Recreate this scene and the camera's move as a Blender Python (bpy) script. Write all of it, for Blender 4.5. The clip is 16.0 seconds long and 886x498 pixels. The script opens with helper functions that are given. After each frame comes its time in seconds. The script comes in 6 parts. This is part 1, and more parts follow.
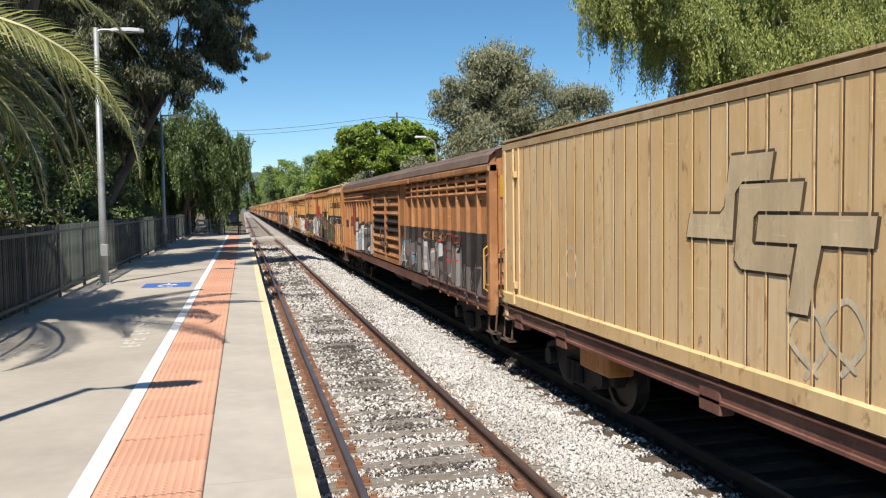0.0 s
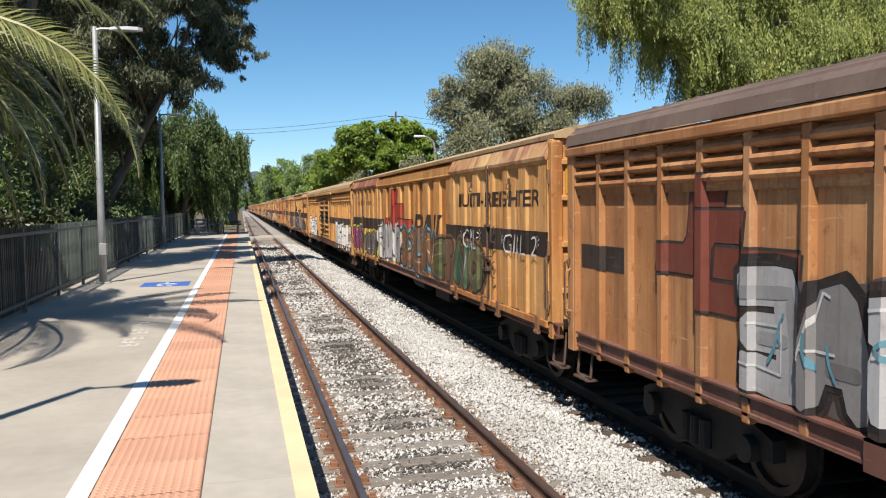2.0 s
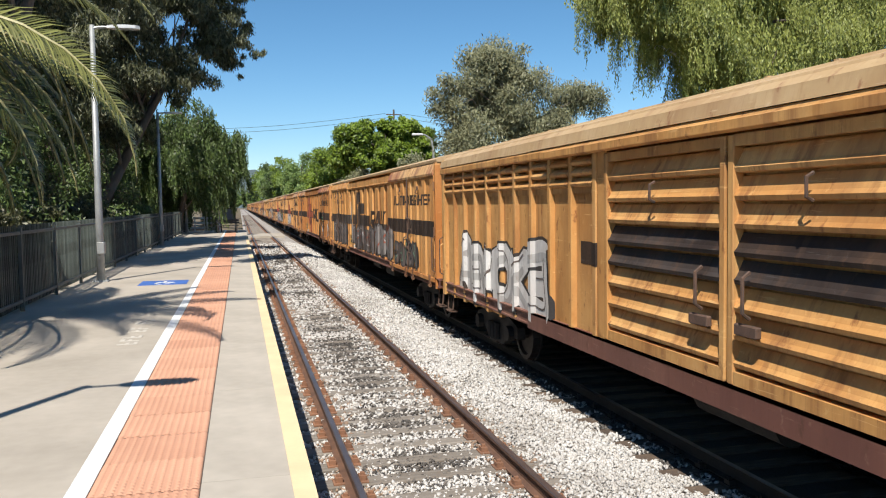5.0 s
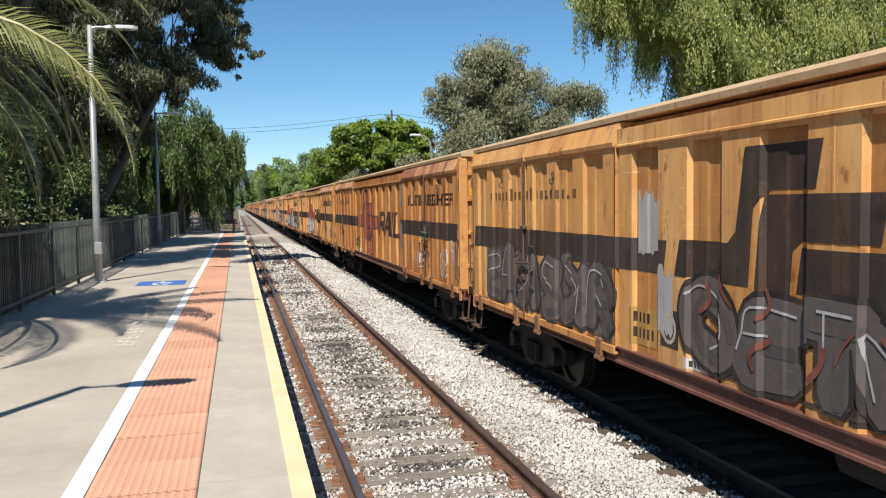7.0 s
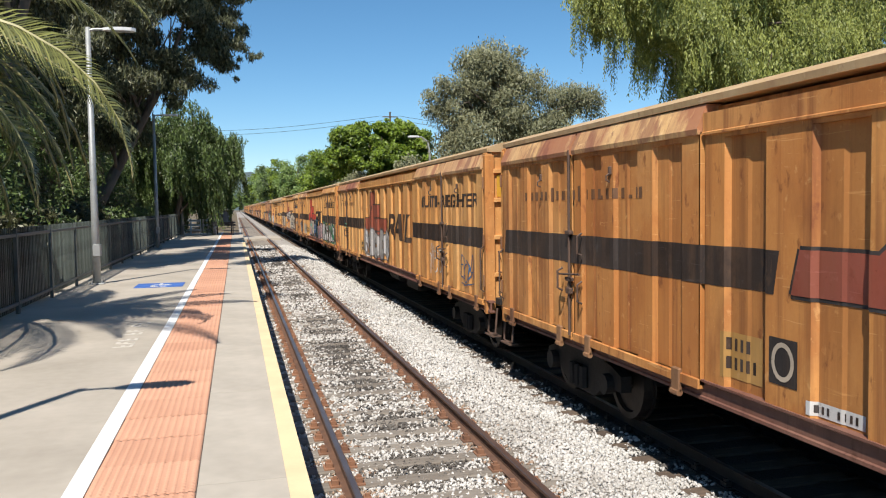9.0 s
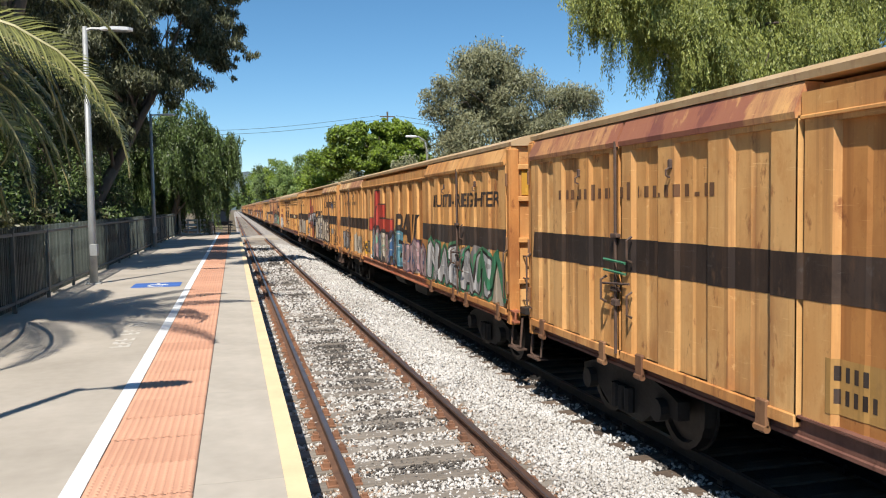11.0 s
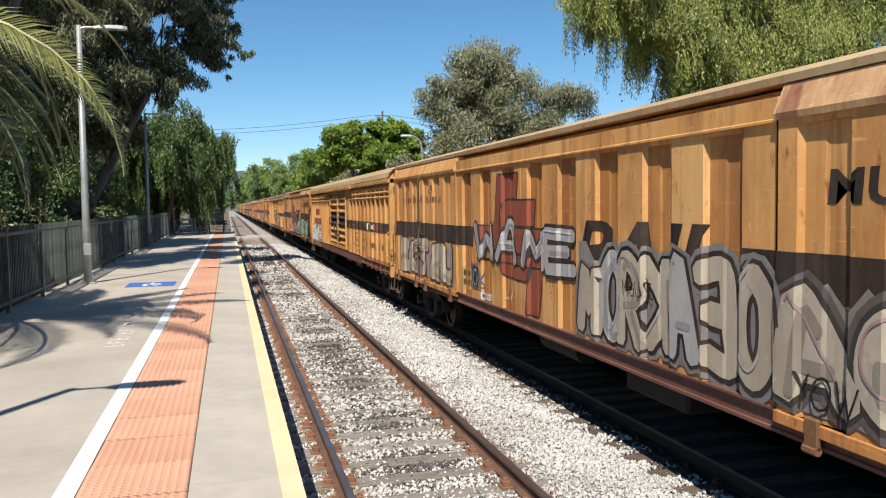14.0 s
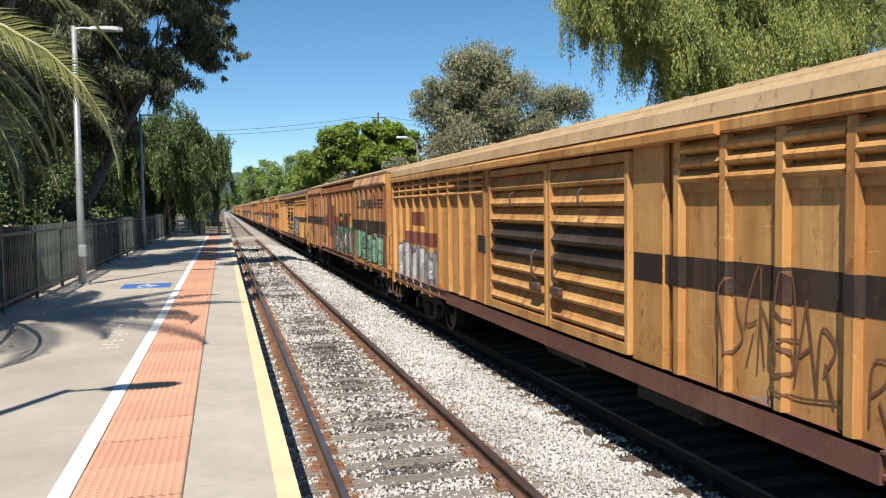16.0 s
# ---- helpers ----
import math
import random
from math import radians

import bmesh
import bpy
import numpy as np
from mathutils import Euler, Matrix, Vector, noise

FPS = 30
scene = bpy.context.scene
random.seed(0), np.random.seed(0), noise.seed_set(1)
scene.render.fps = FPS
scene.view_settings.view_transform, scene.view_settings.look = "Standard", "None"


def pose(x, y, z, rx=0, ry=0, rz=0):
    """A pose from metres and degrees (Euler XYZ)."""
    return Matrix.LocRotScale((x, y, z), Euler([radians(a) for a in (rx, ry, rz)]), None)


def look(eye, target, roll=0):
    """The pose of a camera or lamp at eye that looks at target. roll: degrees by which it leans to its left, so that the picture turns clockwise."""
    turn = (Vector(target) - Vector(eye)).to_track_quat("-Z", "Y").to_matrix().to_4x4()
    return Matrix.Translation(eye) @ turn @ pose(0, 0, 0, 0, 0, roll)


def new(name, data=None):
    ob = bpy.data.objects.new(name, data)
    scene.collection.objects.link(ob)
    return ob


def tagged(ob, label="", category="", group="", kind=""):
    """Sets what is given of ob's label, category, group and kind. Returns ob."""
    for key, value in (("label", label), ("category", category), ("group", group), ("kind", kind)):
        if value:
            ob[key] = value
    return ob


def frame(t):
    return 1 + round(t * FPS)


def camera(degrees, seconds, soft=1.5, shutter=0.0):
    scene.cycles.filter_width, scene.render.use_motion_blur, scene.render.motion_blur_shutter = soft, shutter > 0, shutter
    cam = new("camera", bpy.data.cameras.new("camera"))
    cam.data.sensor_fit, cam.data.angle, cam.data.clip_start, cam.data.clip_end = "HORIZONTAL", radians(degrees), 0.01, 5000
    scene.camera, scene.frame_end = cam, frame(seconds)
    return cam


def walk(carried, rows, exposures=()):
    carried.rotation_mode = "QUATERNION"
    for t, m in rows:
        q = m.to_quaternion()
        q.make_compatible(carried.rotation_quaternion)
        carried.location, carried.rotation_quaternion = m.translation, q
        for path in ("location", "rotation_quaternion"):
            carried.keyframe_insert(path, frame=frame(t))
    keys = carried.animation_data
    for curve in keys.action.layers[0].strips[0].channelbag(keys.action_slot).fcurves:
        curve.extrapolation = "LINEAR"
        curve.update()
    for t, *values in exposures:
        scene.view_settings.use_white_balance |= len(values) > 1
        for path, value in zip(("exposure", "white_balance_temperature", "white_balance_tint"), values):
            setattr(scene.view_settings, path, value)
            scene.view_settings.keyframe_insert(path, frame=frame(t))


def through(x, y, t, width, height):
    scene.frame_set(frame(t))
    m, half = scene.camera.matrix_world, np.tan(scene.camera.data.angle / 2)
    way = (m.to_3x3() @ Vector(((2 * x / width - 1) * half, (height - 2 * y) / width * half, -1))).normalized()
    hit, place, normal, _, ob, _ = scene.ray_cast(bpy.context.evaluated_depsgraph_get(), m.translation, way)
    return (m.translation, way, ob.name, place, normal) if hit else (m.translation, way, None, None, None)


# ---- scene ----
EYE = (0.0, 0.0, 1.574)
RAIL, DIP = -0.946, 0.22     # height of the near rail heads (the platform is at 0), and how far the second track lies below it
cam = camera(56.8, 16.0, soft=1.1)


def view(yaw, tilt, lean):
    a, b = radians(yaw), radians(tilt)
    way = Vector((math.sin(a) * math.cos(b), math.cos(a) * math.cos(b), math.sin(b)))
    return look(EYE, Vector(EYE) + way * 10, lean)


TURNS = [
    (0.0, 13.663, -3.010, -0.79), (0.5, 13.675, -3.045, -0.79), (1.0, 13.705, -3.075, -0.78), (1.5, 13.730, -3.085, -0.76),
    (2.0, 13.748, -3.060, -0.74), (2.5, 13.768, -3.060, -0.73), (3.0, 13.785, -3.088, -0.74), (3.5, 13.782, -3.130, -0.75),
    (4.0, 13.800, -3.170, -0.78), (6.5, 13.980, -3.195, -0.79), (7.0, 14.018, -3.155, -0.77), (7.5, 14.065, -3.125, -0.77),
    (8.0, 14.085, -3.090, -0.81), (8.5, 14.105, -3.060, -0.84), (9.0, 14.125, -3.040, -0.84), (11.5, 14.370, -3.066, -0.82),
    (12.0, 14.440, -3.060, -0.79), (12.5, 14.510, -3.055, -0.77), (13.0, 14.570, -3.068, -0.79), (13.5, 14.608, -3.093, -0.80),
    (14.0, 14.655, -3.105, -0.79), (14.5, 14.705, -3.085, -0.76), (15.0, 14.760, -3.035, -0.75), (15.5, 14.855, -3.000, -0.74),
    (16.0, 14.960, -2.992, -0.72)]
walk(cam, [(t, view(a, b, c)) for t, a, b, c in TURNS])

# ---- light ----
SUN_AZ, SUN_EL = 27.0, 54.0     # the sun stands behind the camera, a little to the left of the track
world = bpy.data.worlds.new("sky")
scene.world = world
world.use_nodes = True
wn = world.node_tree.nodes
sky = wn.new("ShaderNodeTexSky")
sky.sky_type, sky.sun_disc = "NISHITA", False
sky.sun_elevation, sky.sun_rotation = radians(SUN_EL), radians(180 + SUN_AZ)
sky.altitude, sky.air_density, sky.dust_density, sky.ozone_density = 1500.0, 1.0, 0.0, 5.0
hsv = wn.new("ShaderNodeHueSaturation")
hsv.inputs["Hue"].default_value, hsv.inputs["Saturation"].default_value = 0.491, 1.13
world.node_tree.links.new(sky.outputs[0], hsv.inputs["Color"])
world.node_tree.links.new(hsv.outputs[0], wn["Background"].inputs[0])
wn["Background"].inputs[1].default_value = 0.098
sun = new("sun", bpy.data.lights.new("sun", "SUN"))
sun.data.energy, sun.data.angle, sun.data.color = 5.0, radians(0.5), (1.0, 0.94, 0.85)
sun_way = Vector((-math.sin(radians(SUN_AZ)) * math.cos(radians(SUN_EL)), -math.cos(radians(SUN_AZ)) * math.cos(radians(SUN_EL)), math.sin(radians(SUN_EL))))
sun.matrix_basis = look(sun_way * 50, (0, 0, 0))
scene.view_settings.exposure = 0.36


# ---- materials ----
def mat(name, color, color2=None, rough=0.8, metal=0.0, scale=6.0, fine=60.0, bump=0.2, spread=0.5, stretch=(1, 1, 1), island=0.0, obj=0.0, depth=0.02, space="Object"):
    """Two-scale noise between two colours, with fine relief and gloss variation."""
    m = bpy.data.materials.new(name)
    m.use_nodes = True
    t = m.node_tree
    n, l = t.nodes, t.links
    b = n["Principled BSDF"]
    b.inputs["Metallic"].default_value = metal
    tc, mp = n.new("ShaderNodeTexCoord"), n.new("ShaderNodeMapping")
    mp.inputs["Scale"].default_value = stretch
    l.new(tc.outputs[space], mp.inputs[0])
    big, small = n.new("ShaderNodeTexNoise"), n.new("ShaderNodeTexNoise")
    for q, s in ((big, scale), (small, fine)):
        q.inputs["Scale"].default_value, q.inputs["Detail"].default_value = s, 6
        l.new(mp.outputs[0], q.inputs["Vector"])
    add = n.new("ShaderNodeMath")
    add.operation = "MULTIPLY_ADD"
    add.inputs[1].default_value = 0.35
    l.new(small.outputs[0], add.inputs[0])
    l.new(big.outputs[0], add.inputs[2])
    fac = add.outputs[0]
    if island or obj:
        src = n.new("ShaderNodeNewGeometry" if island else "ShaderNodeObjectInfo").outputs["Random Per Island" if island else "Random"]
        a2 = n.new("ShaderNodeMath")
        a2.operation = "MULTIPLY_ADD"
        a2.inputs[1].default_value = island or obj
        l.new(src, a2.inputs[0])
        l.new(fac, a2.inputs[2])
        a3 = n.new("ShaderNodeMath")
        a3.operation = "SUBTRACT"
        a3.inputs[1].default_value = (island or obj) / 2
        l.new(a2.outputs[0], a3.inputs[0])
        fac = a3.outputs[0]
    ramp = n.new("ShaderNodeValToRGB")
    ramp.color_ramp.elements[0].position, ramp.color_ramp.elements[1].position = 0.675 - spread / 2, 0.675 + spread / 2
    c2 = color2 or tuple(v * 0.7 for v in color)
    ramp.color_ramp.elements[0].color, ramp.color_ramp.elements[1].color = (*c2, 1), (*color, 1)
    l.new(fac, ramp.inputs[0])
    l.new(ramp.outputs[0], b.inputs["Base Color"])
    rr = n.new("ShaderNodeMapRange")
    rr.inputs[3].default_value, rr.inputs[4].default_value = max(0.05, rough - 0.12), min(1, rough + 0.12)
    l.new(small.outputs[0], rr.inputs[0])
    l.new(rr.outputs[0], b.inputs["Roughness"])
    if bump:
        bp = n.new("ShaderNodeBump")
        bp.inputs["Strength"].default_value, bp.inputs["Distance"].default_value = bump, depth
        l.new(small.outputs[0], bp.inputs["Height"])
        l.new(bp.outputs[0], b.inputs["Normal"])
    return m


def leaf_mat(name, color, color2, through=0.25, rough=0.5):
    m = mat(name, color, color2, rough, scale=0.7, fine=9, bump=0, island=0.7, spread=0.8)
    t = m.node_tree
    b = t.nodes["Principled BSDF"]
    tr, mix = t.nodes.new("ShaderNodeBsdfTranslucent"), t.nodes.new("ShaderNodeMixShader")
    mix.inputs[0].default_value = through
    ramp = next(q for q in t.nodes if q.type == "VALTORGB")
    t.links.new(ramp.outputs[0], tr.inputs[0])
    t.links.new(b.outputs[0], mix.inputs[1])
    t.links.new(tr.outputs[0], mix.inputs[2])
    t.links.new(mix.outputs[0], t.nodes["Material Output"].inputs[0])
    return m


def paint(name, color, rough=0.6, fade=0.75):
    return mat(name, color, tuple(c * fade for c in color), rough, scale=3, fine=25, bump=0.03, spread=0.7)


M_CONC = mat("concrete", (0.48, 0.425, 0.355), (0.34, 0.30, 0.245), 0.9, scale=0.8, fine=9, bump=0.25, depth=0.004)
M_EDGE = mat("edge_concrete", (0.52, 0.465, 0.39), (0.36, 0.32, 0.265), 0.9, scale=1.1, fine=8, bump=0.25, depth=0.004)
M_WHITE = mat("line_white", (0.85, 0.86, 0.86), (0.68, 0.67, 0.64), 0.7, scale=2.5, fine=50, bump=0.1, depth=0.003)
M_FADED = mat("faded_white", (0.62, 0.58, 0.52), (0.45, 0.41, 0.35), 0.8, scale=5, fine=40, bump=0.1, depth=0.003)
M_YELLOW = mat("line_yellow", (0.86, 0.64, 0.38), (0.70, 0.52, 0.31), 0.7, scale=2.5, fine=50, bump=0.1, depth=0.003)
M_TILE = mat("terracotta_tile", (0.60, 0.325, 0.21), (0.48, 0.245, 0.155), 0.85, scale=2, fine=50, bump=0.15, depth=0.003, obj=0.35)
M_BLUE = mat("line_blue", (0.06, 0.16, 0.50), (0.05, 0.12, 0.36), 0.7, scale=3, fine=50, bump=0.1, depth=0.003)
M_BALLAST = mat("ballast", (0.50, 0.465, 0.425), (0.20, 0.18, 0.16), 0.95, scale=0.9, fine=22, bump=1.0, spread=0.5, depth=0.04)
# near-black bed: the shade under the train is put into its colour
M_SHADEBED = mat("oiled_bed", (0.04, 0.034, 0.029), (0.016, 0.014, 0.012), 0.9, scale=1.2, fine=22, bump=0.8, depth=0.03)
M_STONE = mat("ballast_stone", (0.65, 0.63, 0.60), (0.37, 0.345, 0.315), 0.95, scale=0.8, fine=40, bump=0.4, island=0.5, spread=0.6, depth=0.01)
# serves real oil between the near rails and painted shade under the train
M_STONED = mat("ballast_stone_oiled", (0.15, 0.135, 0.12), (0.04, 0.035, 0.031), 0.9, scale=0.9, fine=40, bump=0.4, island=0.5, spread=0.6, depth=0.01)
M_STONER = mat("ballast_stone_rusty", (0.40, 0.29, 0.21), (0.20, 0.13, 0.09), 0.95, scale=0.9, fine=40, bump=0.4, island=0.5, spread=0.6, depth=0.01)
M_SLEEP = mat("sleeper_wood", (0.27, 0.24, 0.205), (0.15, 0.125, 0.10), 0.9, scale=3, fine=30, bump=0.5, stretch=(1, 6, 6), obj=0.3, depth=0.01)
M_RUST = mat("rust", (0.165, 0.085, 0.052), (0.08, 0.043, 0.03), 0.85, scale=4, fine=40, bump=0.4, depth=0.005)
M_RAILTOP = mat("rail_steel", (0.30, 0.24, 0.22), (0.20, 0.14, 0.12), 0.38, metal=0.8, scale=2, fine=30, bump=0.05)
M_EARTH = mat("earth", (0.20, 0.15, 0.095), (0.10, 0.085, 0.05), 0.95, scale=0.6, fine=8, bump=0.7, depth=0.08)
M_GALV = mat("galvanised", (0.44, 0.45, 0.44), (0.27, 0.28, 0.275), 0.5, metal=0.35, scale=3, fine=30, bump=0.05)
# pale mottling paints sun flecks onto the dark pickets
M_FENCE = mat("fence_steel", (0.15, 0.18, 0.16), (0.025, 0.032, 0.028), 0.5, metal=0.2, scale=0.9, fine=9, bump=0.08, obj=0.3, spread=0.45)
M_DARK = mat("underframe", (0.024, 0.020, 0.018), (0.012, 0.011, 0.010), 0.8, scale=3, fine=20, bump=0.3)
M_BARK = mat("bark", (0.16, 0.125, 0.095), (0.07, 0.055, 0.042), 0.95, scale=2.5, fine=18, bump=0.7, stretch=(1, 1, 0.25), depth=0.03)
M_HILL = mat("far_hill", (0.10, 0.13, 0.13), (0.07, 0.10, 0.10), 0.95, scale=0.02, fine=0.3, bump=0)


# ---- small builders ----
def thing(name, x=0, y=0, z=0, label="", category="", group="", kind="", rz=0):
    e = new(name)
    e.empty_display_size = 0.2
    e.matrix_basis = pose(x, y, z, 0, 0, rz)
    return tagged(e, label, category, group, kind)


def part(name, bm, material, parent, label="", smooth=False, kind=""):
    me = bpy.data.meshes.new(name)
    if smooth:
        for f in bm.faces:
            f.smooth = True
    bm.to_mesh(me)
    bm.free()
    for m in (material if isinstance(material, (list, tuple)) else [material]):
        me.materials.append(m)
    ob = new(name, me)
    ob.parent = parent
    return tagged(ob, label, kind=kind)


def share(name, mesh, parent, m):
    ob = new(name, mesh)
    ob.parent = parent
    ob.matrix_basis = m
    return ob


def solo(name, bm, material, label="", category="", group="", kind="", smooth=False):
    ob = part(name, bm, material, None, label, smooth)
    return tagged(ob, label, category, group, kind)


def box(bm, x0, x1, y0, y1, z0, z1, mi=0, bevel=0.0):
    vs = [bm.verts.new((x, y, z)) for x in (x0, x1) for y in (y0, y1) for z in (z0, z1)]
    fs = [bm.faces.new([vs[i] for i in q]) for q in ((0, 1, 3, 2), (4, 6, 7, 5), (0, 4, 5, 1), (2, 3, 7, 6), (0, 2, 6, 4), (1, 5, 7, 3))]
    for f in fs:
        f.material_index = mi
    if bevel:
        bmesh.ops.bevel(bm, geom=list({e for f in fs for e in f.edges}), offset=bevel, segments=1, affect="EDGES")
    return bm


def tube(bm, points, radii, sides=8, caps=True, mi=0):
    rings = []
    pts = [Vector(p) for p in points]
    if not isinstance(radii, (list, tuple)):
        radii = [radii] * len(pts)
    up = None
    for i, p in enumerate(pts):
        d = (pts[min(i + 1, len(pts) - 1)] - pts[max(i - 1, 0)]).normalized()
        if up is None:
            up = d.orthogonal().normalized()
        up = (up - d * up.dot(d)).normalized()
        side = d.cross(up)
        rings.append([bm.verts.new(p + radii[i] * (math.cos(a) * up + math.sin(a) * side)) for a in (2 * math.pi * k / sides for k in range(sides))])
    for a, b in zip(rings, rings[1:]):
        for k in range(sides):
            bm.faces.new((a[k], a[(k + 1) % sides], b[(k + 1) % sides], b[k])).material_index = mi
    if caps:
        bm.faces.new(rings[0][::-1]).material_index = mi
        bm.faces.new(rings[-1]).material_index = mi
    return bm


def loft(bm, profile, y0, y1, mi=0, caps=True):
    """A closed profile of (x, z) drawn along y."""
    a = [bm.verts.new((x, y0, z)) for x, z in profile]
    b = [bm.verts.new((x, y1, z)) for x, z in profile]
    k = len(profile)
    for i in range(k):
        bm.faces.new((a[i], b[i], b[(i + 1) % k], a[(i + 1) % k])).material_index = mi
    if caps:
        bm.faces.new(a).material_index = mi
        bm.faces.new(b[::-1]).material_index = mi
    return bm


def raw(name, verts, faces, material, parent, label="", kind=""):
    """One mesh from arrays of corners: faces all have the same number of corners."""
    me = bpy.data.meshes.new(name)
    k = faces.shape[1]
    me.vertices.add(len(verts))
    me.vertices.foreach_set("co", np.ascontiguousarray(verts, dtype=np.float32).ravel())
    me.loops.add(faces.size)
    me.loops.foreach_set("vertex_index", np.ascontiguousarray(faces, dtype=np.int32).ravel())
    me.polygons.add(len(faces))
    me.polygons.foreach_set("loop_start", np.arange(0, faces.size, k, dtype=np.int32))
    me.update(calc_edges=True)
    me.materials.append(material)
    ob = new(name, me)
    ob.parent = parent
    return tagged(ob, label, kind=kind)


# ---- ground, platform, tracks ----
X1, X2 = 1.78, 5.60            # centre lines of the two tracks


def ground():
    bm = bmesh.new()
    ys = [-400, -60, 0, 60, 120, 250, 500, 1200, 4000]
    prof = [(-2500, -0.1), (-200, -0.1), (-3.5, -0.06), (-3.44, -0.07), (-3.42, -1.3), (0.5, -1.6), (8.2, -1.6), (9.2, -0.7), (14, -0.3), (200, -0.3), (2500, -0.3)]
    rows = [[bm.verts.new((x, y, z)) for x, z in prof] for y in ys]
    for a, b in zip(rows, rows[1:]):
        for i in range(len(prof) - 1):
            bm.faces.new((a[i], a[i + 1], b[i + 1], b[i]))
    solo("ground", bm, M_EARTH, "bare brown earth with leaf litter", "ground", kind="structure")
    bm = bmesh.new()                                  # wooded ridge at the end of the valley
    prev = None
    for i in range(61):
        x = -900 + 30 * i
        h = 62 + 16 * math.sin(i * 0.31) + 9 * math.sin(i * 0.83 + 1) + 3 * math.sin(i * 2.9)
        cur = [bm.verts.new(c) for c in ((x, 1350, -2), (x, 1450, h * 0.6), (x, 1600, h), (x, 1900, -2))]
        if prev:
            for k in range(3):
                bm.faces.new((prev[k], cur[k], cur[k + 1], prev[k + 1]))
        prev = cur
    solo("far_hill", bm, M_HILL, "distant blue-green wooded ridge", "hill", kind="structure", smooth=True)


Y0, Y1 = -24.0, 56.0


def platform():
    p = thing("platform", label="concrete station platform with painted lines and orange tactile strip", category="platform", kind="structure")
    slab = bmesh.new()
    box(slab, -3.45, -0.862, Y0, Y1, -1.35, 0.0)
    part("slab", slab, M_CONC, p)
    bm = bmesh.new()
    box(bm, -0.860, 0.30, Y0, Y1, -1.3, -0.142)
    box(bm, -0.858, -0.262, Y0, Y1, -0.140, -0.012)
    part("platform_wall", bm, M_CONC, p)
    bm = box(bmesh.new(), -0.254, 0.365, 0.002, 2.398, -0.138, 0.0)
    first = part("edge_slab", bm, M_EDGE, p)
    first.matrix_basis = pose(0, Y0, 0)
    for i in range(1, int((Y1 - Y0) / 2.4)):
        share("edge_slab", first.data, p, pose(0, Y0 + 2.4 * i, 0))
    bm = box(bmesh.new(), -0.975, -0.857, Y0, Y1, 0.001, 0.005)
    part("white_line", bm, M_WHITE, p, "worn white safety line")
    bm = box(bmesh.new(), 0.245, 0.369, Y0, 43.0, 0.002, 0.006)
    part("yellow_line", bm, M_YELLOW, p, "faded yellow edge line")
    bm = box(bmesh.new(), -0.862, -0.256, Y0, Y1, -0.0115, -0.0075)
    part("joint_strip", bm, M_DARKSEAL, p)
    # accessible-parking style panel and a line of worn writing
    bm = box(bmesh.new(), -2.05, -1.10, 17.45, 18.45, 0.001, 0.004)
    pan = part("blue_panel", bm, M_BLUE, p, "blue painted panel with worn white figure")
    bm = bmesh.new()
    loop = [(-1.56 + 0.17 * math.cos(a), 17.82 + 0.24 * math.sin(a)) for a in np.linspace(0.6, 5.4, 14)]
    for a, b in zip(loop, loop[1:]):
        box(bm, min(a[0], b[0]) - 0.02, max(a[0], b[0]) + 0.02, min(a[1], b[1]) - 0.02, max(a[1], b[1]) + 0.02, 0.004, 0.006)
    box(bm, -1.60, -1.54, 17.85, 18.30, 0.004, 0.006)
    box(bm, -1.60, -1.35, 17.85, 17.92, 0.004, 0.0062)
    part("figure", bm, M_WHITE, pan)
    for i in range(9):
        y = 9.95 + 0.245 * i
        if i in (3, 6):
            continue
        bm = box(bmesh.new(), -1.42, -1.20, y, y + 0.05, 0.001, 0.004)
        box(bm, -1.42 if i % 2 else -1.24, -1.37 if i % 2 else -1.20, y + 0.05, y + 0.17, 0.001, 0.004)
        box(bm, -1.33, -1.29, y + 0.051, y + 0.14, 0.001, 0.004)
        part("painted_bar", bm, M_FADED, p, "worn white painted writing")
    return p


def tactile(p):
    """Orange tiles 0.6 m square with rows of raised studs."""
    bm = box(bmesh.new(), -0.297, 0.297, 0.012, 0.586, -0.012, 0.0, bevel=0.006)
    for i in range(12):
        for j in range(12):
            x, y = -0.297 + 0.0247 + i * 0.0495, 0.03 + j * 0.0495
            a = [bm.verts.new((x + 0.017 * c, y + 0.019 * s, 0.0)) for c, s in ((-1, -1), (1, -1), (1, 1), (-1, 1))]
            b = bm.verts.new((x, y, 0.009))
            for k in range(4):
                bm.faces.new((a[k], a[(k + 1) % 4], b))
    tile = part("tile", bm, M_TILE, p)
    r = random.Random(3)
    n = int((Y1 - Y0) / 0.598)
    for i in range(n):
        m = pose(-0.5585, Y0 + 0.598 * i, r.uniform(-0.001, 0.002), r.uniform(-0.2, 0.2), r.uniform(-0.2, 0.2), r.uniform(-0.15, 0.15))
        if i == 0:
            tile.matrix_basis = m
        else:
            share("tile", tile.data, p, m)


STEP = 0.545
RAIL_PROFILE = [(-0.07, -0.16), (0.07, -0.16), (0.07, -0.148), (0.012, -0.13), (0.010, -0.045), (0.034, -0.035), (0.035, -0.006), (0.026, 0), (-0.026, 0), (-0.035, -0.006), (-0.034, -0.035), (-0.010, -0.045), (-0.012, -0.13), (-0.07, -0.148)]


